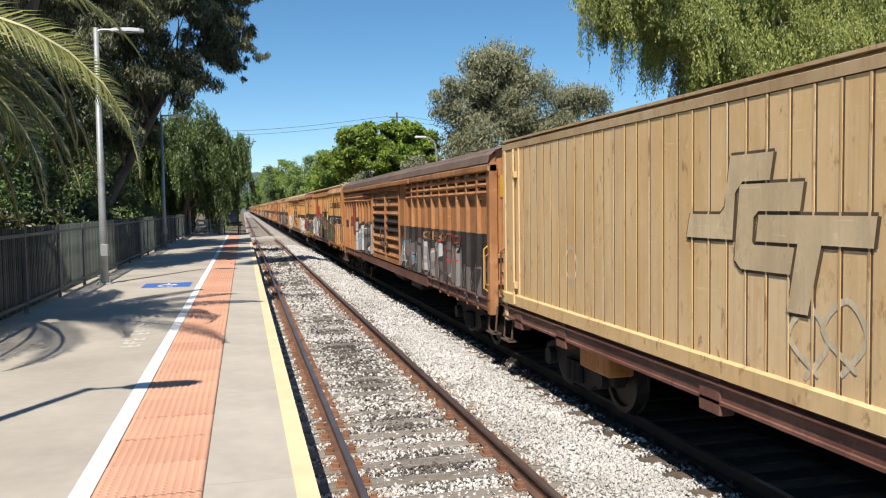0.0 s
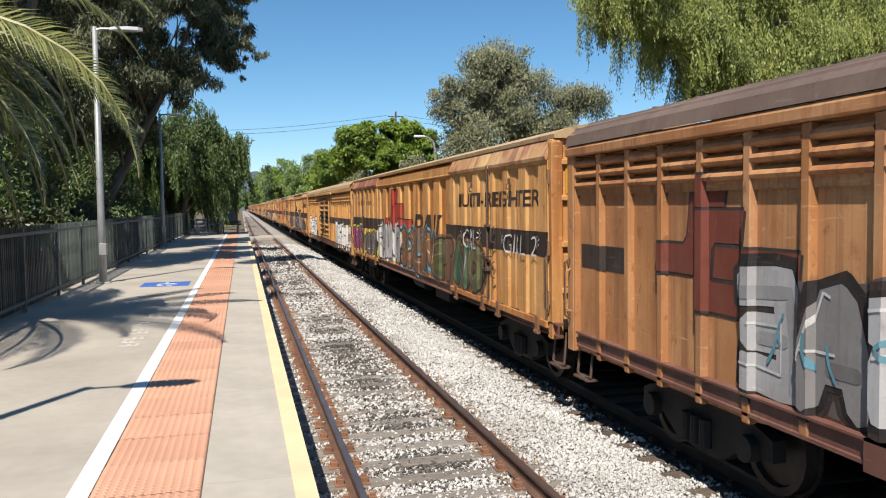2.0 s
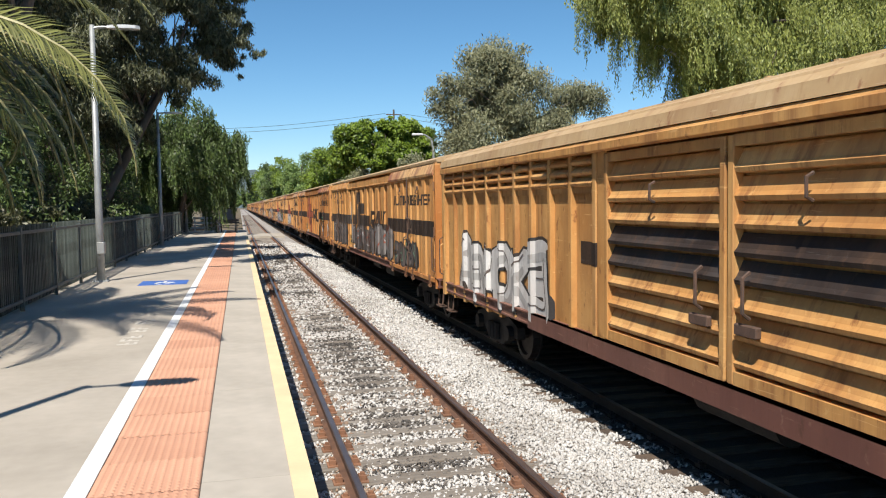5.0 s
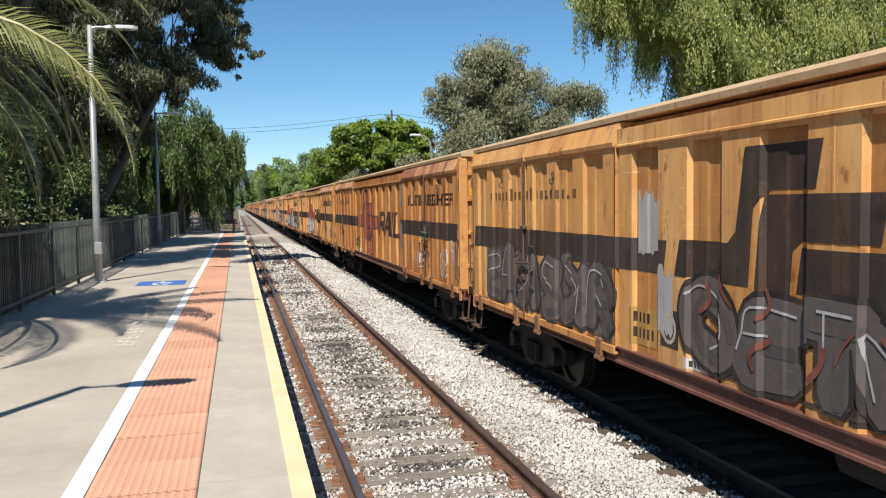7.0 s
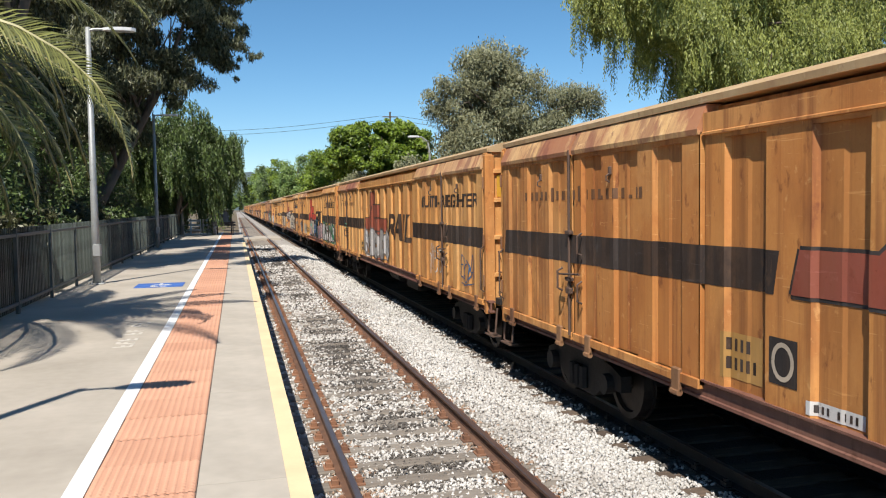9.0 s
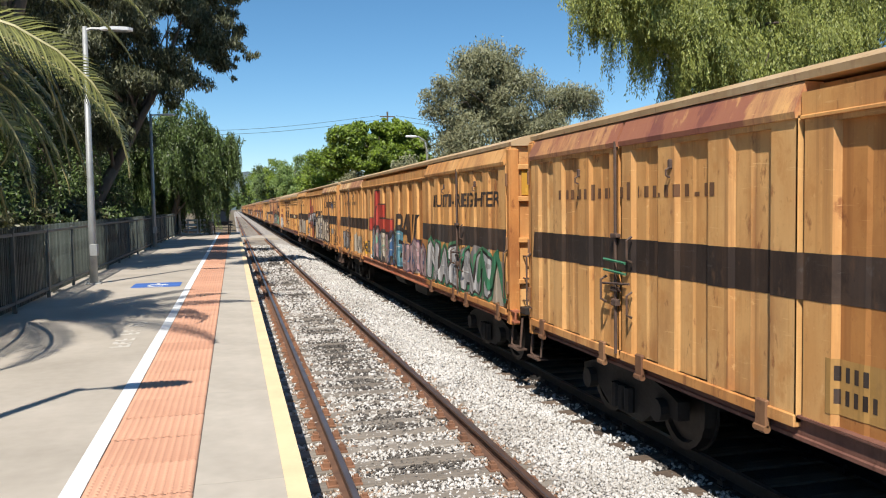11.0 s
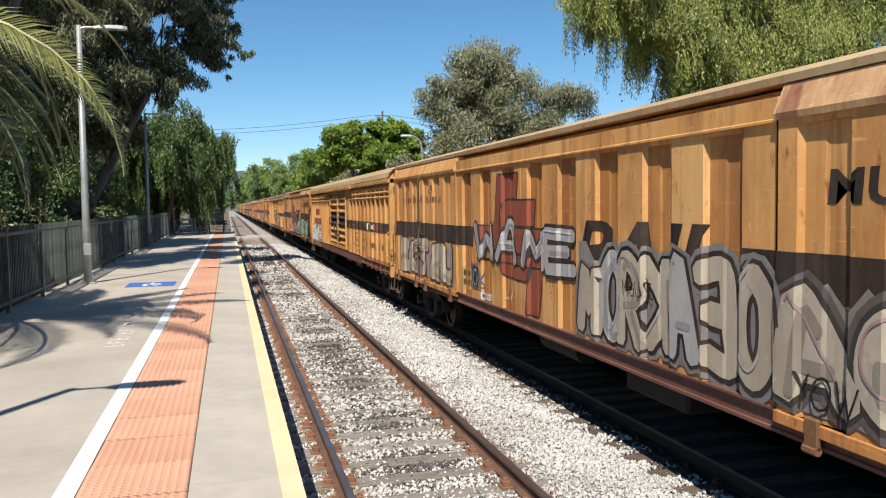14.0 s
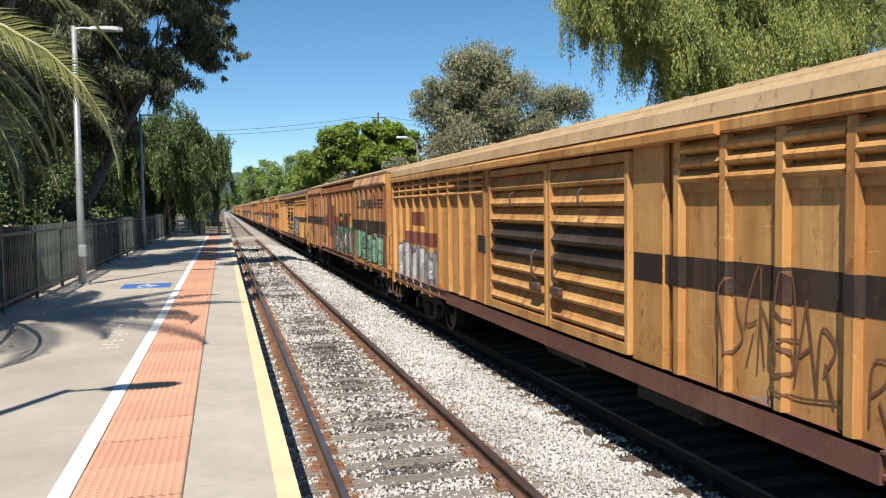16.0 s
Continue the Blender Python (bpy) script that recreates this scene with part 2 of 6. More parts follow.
def track(xc, gauge, half, parts, wood, level, shaded_steel=None):
    tr = thing("railway_track", xc, 0, level, "rusty steel rails on weathered grey sleepers in pale ballast", "railway track", kind="structure")
    for s in (-1, 1):
        off = s * (gauge / 2 + 0.01)
        bm = loft(bmesh.new(), [(x + off, z) for x, z in RAIL_PROFILE], -220, 700)
        for f in bm.faces:
            if f.calc_center_median().z > -0.004:
                f.material_index = 1
        part("rail", bm, [shaded_steel or M_RUST, M_RAILTOP], tr, "rusty rail with a worn bright head")
    r = random.Random(int(xc * 10))

    def wooden(bm, y, dz=0.0):
        box(bm, -half, half, y - 0.115, y + 0.115, -0.33, -0.162 + dz)

    def chairs(bm, y):
        for s in (-1, 1):
            o = s * (gauge / 2 + 0.01)
            box(bm, o - 0.17, o + 0.17, y - 0.09, y + 0.09, -0.163, -0.146)
            for k in (-0.115, 0.115):
                box(bm, o + k - 0.035, o + k + 0.035, y - 0.05, y + 0.05, -0.146, -0.10)
                box(bm, o + k - 0.02, o + k + 0.02, y - 0.02, y + 0.02, -0.10, -0.075)
    bm = bmesh.new()
    wooden(bm, 0)
    bmesh.ops.bevel(bm, geom=bm.edges[:], offset=0.012, segments=1, affect="EDGES")
    sl = part("sleeper", bm, wood, tr)
    bm = bmesh.new()
    chairs(bm, 0)
    ch = part("rail_fastening", bm, shaded_steel or M_RUSTCHAIR, tr, "rusty rail fastenings")
    rest, rest2 = bmesh.new(), bmesh.new()
    for i in range(parts + 260):
        y = -14.0 + STEP * i
        m = pose(r.uniform(-0.03, 0.03), y + r.uniform(-0.02, 0.02), r.uniform(-0.012, 0.004), 0, 0, r.uniform(-0.6, 0.6))
        if i < parts:
            if i == 0:
                sl.matrix_basis, ch.matrix_basis = m, pose(0, y, 0)
            else:
                share("sleeper", sl.data, tr, m)
                share("rail_fastening", ch.data, tr, pose(0, y, 0))
        else:
            wooden(rest, y)
            chairs(rest2, y)
    part("sleepers", rest, wood, tr, kind="stuff")
    part("rail_fastenings", rest2, M_RUSTCHAIR, tr, kind="stuff")


def stones(x0, x1, y0, y1, density, size, seed, keep):
    """Broken stones: irregular eight-cornered lumps."""
    r = np.random.default_rng(seed)
    n = int((x1 - x0) * (y1 - y0) * density)
    x, y = r.uniform(x0, x1, n), r.uniform(y0, y1, n)
    ok = keep(x, y, r)
    x, y = x[ok], y[ok]
    n = len(x)
    corner = np.array([(0, 0, 1.0), (0.9, 0, 0.3), (0.2, 0.9, 0.25), (-0.8, 0.4, 0.35), (-0.6, -0.75, 0.2), (0.45, -0.85, 0.35), (0, 0, -0.7)])
    tri = np.array([(0, 1, 2), (0, 2, 3), (0, 3, 4), (0, 4, 5), (0, 5, 1), (6, 2, 1), (6, 3, 2), (6, 4, 3), (6, 5, 4), (6, 1, 5)])
    v = corner[None] * r.uniform(0.45, 1.5, (n, 7, 3)) * (1.15, 0.9, 0.7)
    q = r.normal(size=(n, 4))
    q /= np.linalg.norm(q, axis=1)[:, None]
    w, a, b, c = q.T
    R = np.stack([1 - 2 * (b * b + c * c), 2 * (a * b - c * w), 2 * (a * c + b * w), 2 * (a * b + c * w), 1 - 2 * (a * a + c * c), 2 * (b * c - a * w), 2 * (a * c - b * w), 2 * (b * c + a * w), 1 - 2 * (a * a + b * b)], 1).reshape(n, 3, 3)
    v = np.einsum("nij,nkj->nki", R, v) * (size * r.uniform(0.5, 1.3, n))[:, None, None]
    z = bed_height(x) + r.uniform(-0.25, 0.45, n) * size
    v += np.stack([x, y, z], 1)[:, None, :]
    f = (tri[None] + 7 * np.arange(n)[:, None, None]).reshape(-1, 3)
    return v.reshape(-1, 3), f


BED_X = [0.30, 0.75, 1.0, 2.6, 3.0, 3.5, 4.35, 6.9, 7.4, 8.3]
BED_Z = [-1.15, -1.14, -1.125, -1.125, -1.10, -1.13, -1.34, -1.355, -1.38, -1.5]


def bed_height(x):
    return np.interp(x, BED_X, BED_Z)


def ballast():
    bed = thing("ballast_bed", label="pale grey crushed stone ballast", category="ballast", kind="structure")
    bm = bmesh.new()
    rows = [[bm.verts.new((x, y, z - 0.012)) for x, z in zip(BED_X, BED_Z)] for y in (-220, 0, 30, 80, 200, 700)]
    for a, b in zip(rows, rows[1:]):
        for i in range(len(BED_X) - 1):
            bm.faces.new((a[i], a[i + 1], b[i + 1], b[i]))
    # faces below the wagons take the shade-coloured bed
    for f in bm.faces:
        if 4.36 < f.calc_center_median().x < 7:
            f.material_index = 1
    part("bed", bm, [M_BALLAST, M_SHADEBED], bed)

    def oil_and_shade(x):
        # oil along the near track; past 4.45 the train's shade is painted in
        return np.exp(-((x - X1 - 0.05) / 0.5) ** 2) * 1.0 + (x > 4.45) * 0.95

    def on_sleeper(x, y):
        ph = np.abs(((y + 14.0 + STEP / 2) % STEP) - STEP / 2) < 0.13
        far = (np.abs(((y + 14.0 + STEP / 2) % STEP) - STEP / 2) < 0.12) & (x > 4.22)
        return (ph & (np.abs(x - X1) < 1.25)) | far

    def rusty(x):
        return np.maximum(np.exp(-((x - X1 - 0.81) / 0.22) ** 2), np.exp(-((x - X1 + 0.81) / 0.22) ** 2)) * 0.7
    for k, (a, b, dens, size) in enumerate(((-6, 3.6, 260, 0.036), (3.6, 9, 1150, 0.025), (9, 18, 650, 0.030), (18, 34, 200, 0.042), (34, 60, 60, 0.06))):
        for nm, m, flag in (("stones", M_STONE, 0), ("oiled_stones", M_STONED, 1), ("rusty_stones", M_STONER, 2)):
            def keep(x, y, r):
                dark = r.random(len(x)) < oil_and_shade(x) * (0.62 + 0.38 * np.sin(y * 1.9 + np.sin(y * 0.7) * 3))
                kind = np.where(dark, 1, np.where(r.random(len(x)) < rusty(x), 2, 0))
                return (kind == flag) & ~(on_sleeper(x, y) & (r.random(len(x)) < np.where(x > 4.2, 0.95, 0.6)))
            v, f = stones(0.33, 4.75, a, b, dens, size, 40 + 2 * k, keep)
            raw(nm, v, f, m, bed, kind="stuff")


M_DARKSEAL = mat("dark_sealant", (0.16, 0.12, 0.10), (0.08, 0.06, 0.05), 0.9, bump=0.2)
M_RUSTCHAIR = mat("rust_fastening", (0.30, 0.15, 0.085), (0.15, 0.075, 0.045), 0.9, scale=4, fine=40, bump=0.4, depth=0.005, obj=0.3)
# brown wood, its tone lowered to carry the shade under the wagons
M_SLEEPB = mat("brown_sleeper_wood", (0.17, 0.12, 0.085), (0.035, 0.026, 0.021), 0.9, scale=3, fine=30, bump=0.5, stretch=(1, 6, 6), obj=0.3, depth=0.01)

ground()
PLATFORM = platform()
ballast()


# ---- platform things ----
def lamp_post(x, y, label="galvanised steel lamp post with a slim flat lamp head"):
    p = thing("lamp_post", x, y, 0, label, "lamp post", "platform lamps")
    bm = bmesh.new()
    tube(bm, [(0, 0, 0), (0, 0, 1.5), (0, 0, 5.44)], [0.085, 0.075, 0.05], 12)
    part("pole", bm, M_GALV, p, smooth=True)
    bm = box(bmesh.new(), -0.16, 0.16, -0.16, 0.16, 0.0, 0.025, bevel=0.006)
    base = part("base_plate", bm, M_GALV, p)
    for a in (-0.12, 0.12):
        for b in (-0.12, 0.12):
            part("bolt", tube(bmesh.new(), [(a, b, 0.02), (a, b, 0.08)], 0.014, 6), M_GALV, base)
    bm = tube(bmesh.new(), [(0, 0, 5.36), (0.12, 0, 5.40), (0.42, 0, 5.41)], [0.035, 0.03, 0.028], 8)
    part("arm", bm, M_GALV, p)
    bm = bmesh.new()
    prof = [(0.30, 0.05), (0.42, 0.11), (0.68, 0.13), (0.88, 0.11), (0.96, 0.03)]
    top = [bm.verts.new((a, s * h, 5.45 - (a - 0.7) ** 2 * 0.12)) for s in (1, -1) for a, h in (prof if s > 0 else prof[::-1])]
    low = [bm.verts.new((v.co.x, v.co.y, 5.38)) for v in top]
    bm.faces.new(top), bm.faces.new(low[::-1])
    for i in range(len(top)):
        bm.faces.new((top[i], low[i], low[(i + 1) % len(top)], top[(i + 1) % len(top)]))
    bmesh.ops.recalc_face_normals(bm, faces=bm.faces[:])
    part("lamp_head", bm, M_LAMP, p, "pale grey lamp head")
    bm = box(bmesh.new(), 0.44, 0.85, -0.08, 0.08, 5.368, 5.38)
    part("lens", bm, M_LENS, p)
    bm = box(bmesh.new(), -0.05, 0.10, -0.11, 0.11, 0.6, 0.85, bevel=0.008)
    part("access_panel", bm, M_GALV, p)
    return p


M_LAMP = mat("lamp_shell", (0.72, 0.73, 0.73), (0.6, 0.6, 0.6), 0.45, bump=0.02)
M_LENS = mat("lamp_lens", (0.55, 0.58, 0.60), (0.45, 0.48, 0.5), 0.2, bump=0)
for x, y in ((-3.16, 4.2), (-2.93, 18.8), (-3.14, 35.3), (-3.14, 51.5)):
    lamp_post(x, y)


def fence():
    f = thing("fence", -3.30, 0, 0, "dark steel picket fence with flat rails along the platform", "fence")
    post = box(bmesh.new(), -0.03, 0.03, -0.03, 0.03, 0.0, 1.285, bevel=0.005)
    box(post, -0.035, 0.035, -0.035, 0.035, 1.285, 1.30)
    po = part("fence_post", post, M_FENCEP, f)
    rail = box(bmesh.new(), -0.02, 0.02, 0.03, 2.37, -0.025, 0.025, bevel=0.004)
    ra = part("fence_rail", rail, M_FENCEP, f)
    bm = box(bmesh.new(), -0.010, 0.010, -0.021, 0.021, 0.06, 1.33)
    top = [v for v in bm.verts if v.co.z > 1]
    for v in top:
        v.co.y *= 0.35
    pi = part("picket", bm, M_FENCE, f)
    first = [True, True, True]

    def put(k, name, ob, m):
        if first[k]:
            ob.matrix_basis, first[k] = m, False
        else:
            share(name, ob.data, f, m)
    rest = bmesh.new()
    for i in range(29):
        y = -12.6 + 2.4 * i
        put(0, "fence_post", po, pose(0, y, 0))
        put(1, "fence_rail", ra, pose(0, y, 0.16))
        put(1, "fence_rail", ra, pose(0, y, 1.21))
        for j in range(22):
            yy = y + 0.095 + j * 0.105
            if 8 <= i < 21:
                put(2, "picket", pi, pose(-0.034, yy, 0))
            else:
                box(rest, -0.046, -0.022, yy - 0.021, yy + 0.021, 0.06, 1.32)
    part("pickets", rest, M_FENCE, f, kind="stuff")


M_FENCEP = mat("fence_post_steel", (0.16, 0.18, 0.17), (0.07, 0.08, 0.075), 0.5, metal=0.2, scale=2, fine=20, bump=0.08)
fence()


def platform_end():
    s = thing("notice_board", -0.72, 52.6, 0, "dark notice board on two legs at the platform end", "notice board")
    for x in (-0.42, 0.42):
        part("leg", box(bmesh.new(), x - 0.035, x + 0.035, -0.035, 0.035, 0, 1.5, bevel=0.005), M_DARKMETAL, s)
    fr = part("frame", box(bmesh.new(), -0.46, 0.46, -0.04, 0.04, 0.62, 1.48, bevel=0.01), M_DARKMETAL, s)
    part("panel", box(bmesh.new(), -0.38, 0.38, -0.05, -0.041, 0.70, 1.40), M_BOARD, s, "blue-grey notice sheet")
    b = thing("bench", -0.75, 50.6, 0, "dark metal slatted bench", "bench")
    for x in (-0.55, 0.55):
        bm = box(bmesh.new(), x - 0.03, x + 0.03, -0.25, 0.2, 0.0, 0.42, bevel=0.006)
        box(bm, x - 0.03, x + 0.03, 0.16, 0.22, 0.42, 0.82)
        part("leg", bm, M_DARKMETAL, b)
    for k in range(4):
        part("slat", box(bmesh.new(), -0.7, 0.7, -0.24 + 0.11 * k, -0.15 + 0.11 * k, 0.42, 0.45, bevel=0.005), M_DARKMETAL, b)
    for k in range(2):
        part("slat", box(bmesh.new(), -0.7, 0.7, 0.14, 0.16, 0.55 + 0.14 * k, 0.65 + 0.14 * k, bevel=0.005), M_DARKMETAL, b)
    p = thing("post", -1.25, 52.0, 0, "white painted steel post with a cap", "post")
    part("shaft", tube(bmesh.new(), [(0, 0, 0), (0, 0, 1.55)], 0.07, 10), M_WHITE, p)
    part("cap", tube(bmesh.new(), [(0, 0, 1.55), (0, 0, 1.60)], [0.085, 0.03], 10), M_WHITE, p)
    for k, (x, y, w) in enumerate(((-1.75, 53.5, 0.55), (-2.5, 54.0, 0.6), (-3.0, 54.6, 0.4))):
        c = thing("barrier", x, y, 0, "low white railing panel at the platform end", "barrier", "white barriers")
        for z in (0.25, 0.55, 0.85):
            part("rail", box(bmesh.new(), -w / 2, w / 2, -0.02, 0.02, z - 0.06, z + 0.06, bevel=0.005), M_WHITE, c)
        for q in (-w / 2, w / 2):
            part("upright", box(bmesh.new(), q - 0.03, q + 0.03, -0.025, 0.025, 0, 0.95, bevel=0.005), M_WHITE, c)
    bm = box(bmesh.new(), 0.5, 3.6, 70, 77, -1.3, -0.955)
    solo("crossing", bm, M_CONC, "pale concrete foot crossing between the rails", "crossing", kind="structure")


M_DARKMETAL = mat("dark_metal", (0.05, 0.052, 0.055), (0.03, 0.03, 0.032), 0.5, metal=0.3, bump=0.05)
M_BOARD = mat("notice_sheet", (0.22, 0.26, 0.32), (0.16, 0.19, 0.24), 0.4, bump=0.02)
platform_end()


# ---- the train ----
PITCH, HALF = 21.84, 1.40
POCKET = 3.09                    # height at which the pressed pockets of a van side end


def gone(t):
    return 12.626 * t - 0.0504 * t * t


def weathered(name, base, dark, pale, rust, streak=0.5, obj=0.35, scorch=0.0):
    """Old wagon paint: faded patches, brown runs down the sheet, rust spots and dust towards the sill."""
    m = mat(name, base, dark, 0.6, scale=1.6, fine=30, bump=0.16, stretch=(1, 1, 0.9), obj=obj, depth=0.006, spread=0.75)
    t = m.node_tree
    n, l = t.nodes, t.links
    b = n["Principled BSDF"]
    prev = b.inputs["Base Color"].links[0].from_socket
    tc = n.new("ShaderNodeTexCoord")
    info, shift = n.new("ShaderNodeObjectInfo"), n.new("ShaderNodeVectorMath")
    shift.operation = "MULTIPLY_ADD"
    shift.inputs[1].default_value = (0, 37, 11)
    l.new(info.outputs["Random"], shift.inputs[0])
    l.new(tc.outputs["Object"], shift.inputs[2])
    layers = (((1, 1, 0.5), 0.45, 0.42, 0.66, pale, 0.55), ((1, 1.0, 0.22), 1.3, 0.47, 0.68, dark, 0.6), ((1, 2.4, 0.07), 2.2, 0.52, 0.68, rust, streak * 0.62),
              ((1, 6.0, 0.10), 3.0, 0.55, 0.70, dark, 0.55), ((1, 1.2, 0.5), 1.1, 0.50, 0.70, rust, streak * 0.5), ((1, 1.4, 0.9), 3.2, 0.55, 0.68, dark, 0.65), ((1, 1, 0.8), 9.0, 0.62, 0.70, pale, 0.45),
              ((1, 1.3, 0.6), 6.0, 0.60, 0.69, rust, 0.75), ((1, 1, 1), 26.0, 0.61, 0.70, dark, 0.5))
    layers += (((1, 0.35, 5.0), 5.0, 0.63, 0.68, pale, 0.55),)             # scrapes along the sheet
    if scorch:
        layers += (((1, 1.3, 0.5), 0.8, 0.56 - 0.08 * scorch, 0.60 - 0.08 * scorch, dark, 0.85), ((1, 1.6, 0.6), 1.1, 0.58, 0.62, rust, 0.6))
    for stretch, scale, lo, hi, col, amount in layers:
        mp, q, r, mix = n.new("ShaderNodeMapping"), n.new("ShaderNodeTexNoise"), n.new("ShaderNodeMapRange"), n.new("ShaderNodeMixRGB")
        mp.inputs["Scale"].default_value = stretch
        mp.inputs["Location"].default_value = (scale, scale * 3, 0)
        l.new(shift.outputs[0], mp.inputs[0])
        l.new(mp.outputs[0], q.inputs["Vector"])
        q.inputs["Scale"].default_value, q.inputs["Detail"].default_value = scale, 9
        q.inputs["Roughness"].default_value, q.inputs["Distortion"].default_value = 0.62, 0.15
        r.inputs[1].default_value, r.inputs[2].default_value, r.inputs[4].default_value = lo, hi, amount
        l.new(q.outputs[0], r.inputs[0])
        l.new(r.outputs[0], mix.inputs[0])
        l.new(prev, mix.inputs[1])
        mix.inputs[2].default_value = (*col, 1)
        prev = mix.outputs[0]
    l.new(prev, b.inputs["Base Color"])
    b.inputs["Specular IOR Level"].default_value = 0.3
    return m


M_OCHRE = weathered("ochre_paint", (0.74, 0.395, 0.14), (0.56, 0.25, 0.075), (0.82, 0.52, 0.225), (0.25, 0.085, 0.032), 1.0)
M_TAN = weathered("tan_paint", (0.66, 0.305, 0.09), (0.46, 0.17, 0.048), (0.76, 0.44, 0.175), (0.20, 0.062, 0.025), 1.25)
M_FADE = weathered("faded_brown_paint", (0.52, 0.25, 0.095), (0.34, 0.14, 0.055), (0.64, 0.37, 0.19), (0.18, 0.065, 0.035), 1.1)
M_DUN = weathered("dun_paint", (0.66, 0.36, 0.125), (0.48, 0.22, 0.065), (0.74, 0.46, 0.19), (0.20, 0.07, 0.028), 1.05)
M_WASH = weathered("brown_washed_paint", (0.53, 0.235, 0.07), (0.38, 0.145, 0.042), (0.64, 0.33, 0.115), (0.19, 0.064, 0.027), 0.9)   # browner paint for the floors of the pressed pockets
M_CREAM = weathered("cream_paint", (0.82, 0.565, 0.28), (0.68, 0.44, 0.20), (0.86, 0.67, 0.42), (0.33, 0.17, 0.075), 0.45)
M_ROOF = weathered("roof_sheet", (0.56, 0.40, 0.22), (0.42, 0.27, 0.13), (0.64, 0.49, 0.31), (0.26, 0.11, 0.055), 0.5)
M_ROOFD = weathered("brown_roof_sheet", (0.20, 0.145, 0.115), (0.13, 0.09, 0.07), (0.28, 0.20, 0.15), (0.12, 0.06, 0.04), 0.4)
M_HEAD = weathered("scorched_paint", (0.74, 0.40, 0.15), (0.30, 0.105, 0.07), (0.80, 0.48, 0.20), (0.16, 0.055, 0.05), 0.6, scorch=1.0)
M_BLEACH = weathered("bleached_paint", (0.80, 0.53, 0.23), (0.36, 0.14, 0.075), (0.84, 0.62, 0.33), (0.22, 0.08, 0.055), 0.5, scorch=0.3)
M_SILL = weathered("sill_paint", (0.20, 0.085, 0.06), (0.12, 0.05, 0.04), (0.30, 0.17, 0.12), (0.10, 0.045, 0.03))
M_SILLR = weathered("red_sill_paint", (0.50, 0.16, 0.07), (0.34, 0.11, 0.06), (0.5, 0.25, 0.15), (0.2, 0.08, 0.04))
M_RUSTY = weathered("rusty_fitting", (0.24, 0.12, 0.06), (0.14, 0.065, 0.035), (0.42, 0.24, 0.12), (0.12, 0.05, 0.03), 0.8)
# painted shadow lines at the sheet laps, also the mark's rusty edges
M_SEAM = mat("dark_seam", (0.16, 0.10, 0.05), (0.08, 0.05, 0.03), 0.9, scale=3, fine=20, bump=0.2)
M_PIPE = mat("dark_fittings", (0.14, 0.08, 0.055), (0.06, 0.04, 0.03), 0.7, scale=8, fine=60, bump=0.2)
M_WHEEL = mat("wheel_steel", (0.06, 0.05, 0.045), (0.03, 0.025, 0.022), 0.6, metal=0.5, scale=6, fine=30, bump=0.1)
INK = {}


def ink(name, rgb, rough=0.6):
    if name not in INK:
        INK[name] = weathered("spray_" + name, rgb, tuple(c * 0.6 for c in rgb), tuple(min(0.85, c * 0.9 + 0.06) for c in rgb), tuple(c * 0.45 + d for c, d in zip(rgb, (0.09, 0.05, 0.028))), 0.95, obj=0.2)
    return INK[name]


COL = dict(black=(0.018, 0.016, 0.016), band=(0.042, 0.028, 0.022), charcoal=(0.032, 0.027, 0.026), grey=(0.135, 0.115, 0.11), mid=(0.27, 0.25, 0.24), silver=(0.52, 0.50, 0.49),
           white=(0.74, 0.72, 0.69), red=(0.52, 0.055, 0.035), brick=(0.33, 0.075, 0.04), maroon=(0.22, 0.06, 0.038), pink=(0.36, 0.035, 0.16), green=(0.05, 0.24, 0.12), mint=(0.25, 0.47, 0.32),
           yellow=(0.78, 0.66, 0.05), amber=(0.78, 0.42, 0.04), blue=(0.06, 0.14, 0.28), sky=(0.13, 0.36, 0.46), mauve=(0.47, 0.30, 0.30), brown=(0.25, 0.12, 0.065), cream=(0.72, 0.56, 0.32), plum=(0.10, 0.06, 0.10), olive=(0.15, 0.155, 0.06), fern=(0.07, 0.16, 0.085), umberwash=(0.20, 0.10, 0.06), putty=(0.56, 0.47, 0.36), straw=(0.56, 0.31, 0.09))


class Side:
    """The pressed shape of a wagon's side: how far the sheet lies behind the plane of its ribs, along the wagon."""

    def __init__(self, knots, top):
        self.y, self.d = [k[0] for k in knots], [k[1] for k in knots]
        self.top = top

    def depth(self, y, z):
        return float(np.interp(y, self.y, self.d)) if z < self.top - 1e-5 else 0.0


def pressed(y0, y1, centres, width, web, deep, out=0.0):
    """Knots of a sheet between y0 and y1 with pockets round the given centres."""
    k = [(y0, -out)]
    for c in sorted(centres):
        k += [(c - width / 2 - web, -out), (c - width / 2, deep), (c - 0.02, deep), (c + 0.02, deep - 0.012), (c + width / 2, deep - 0.012), (c + width / 2 + web, -out)]
    return k + [(y1, -out)]


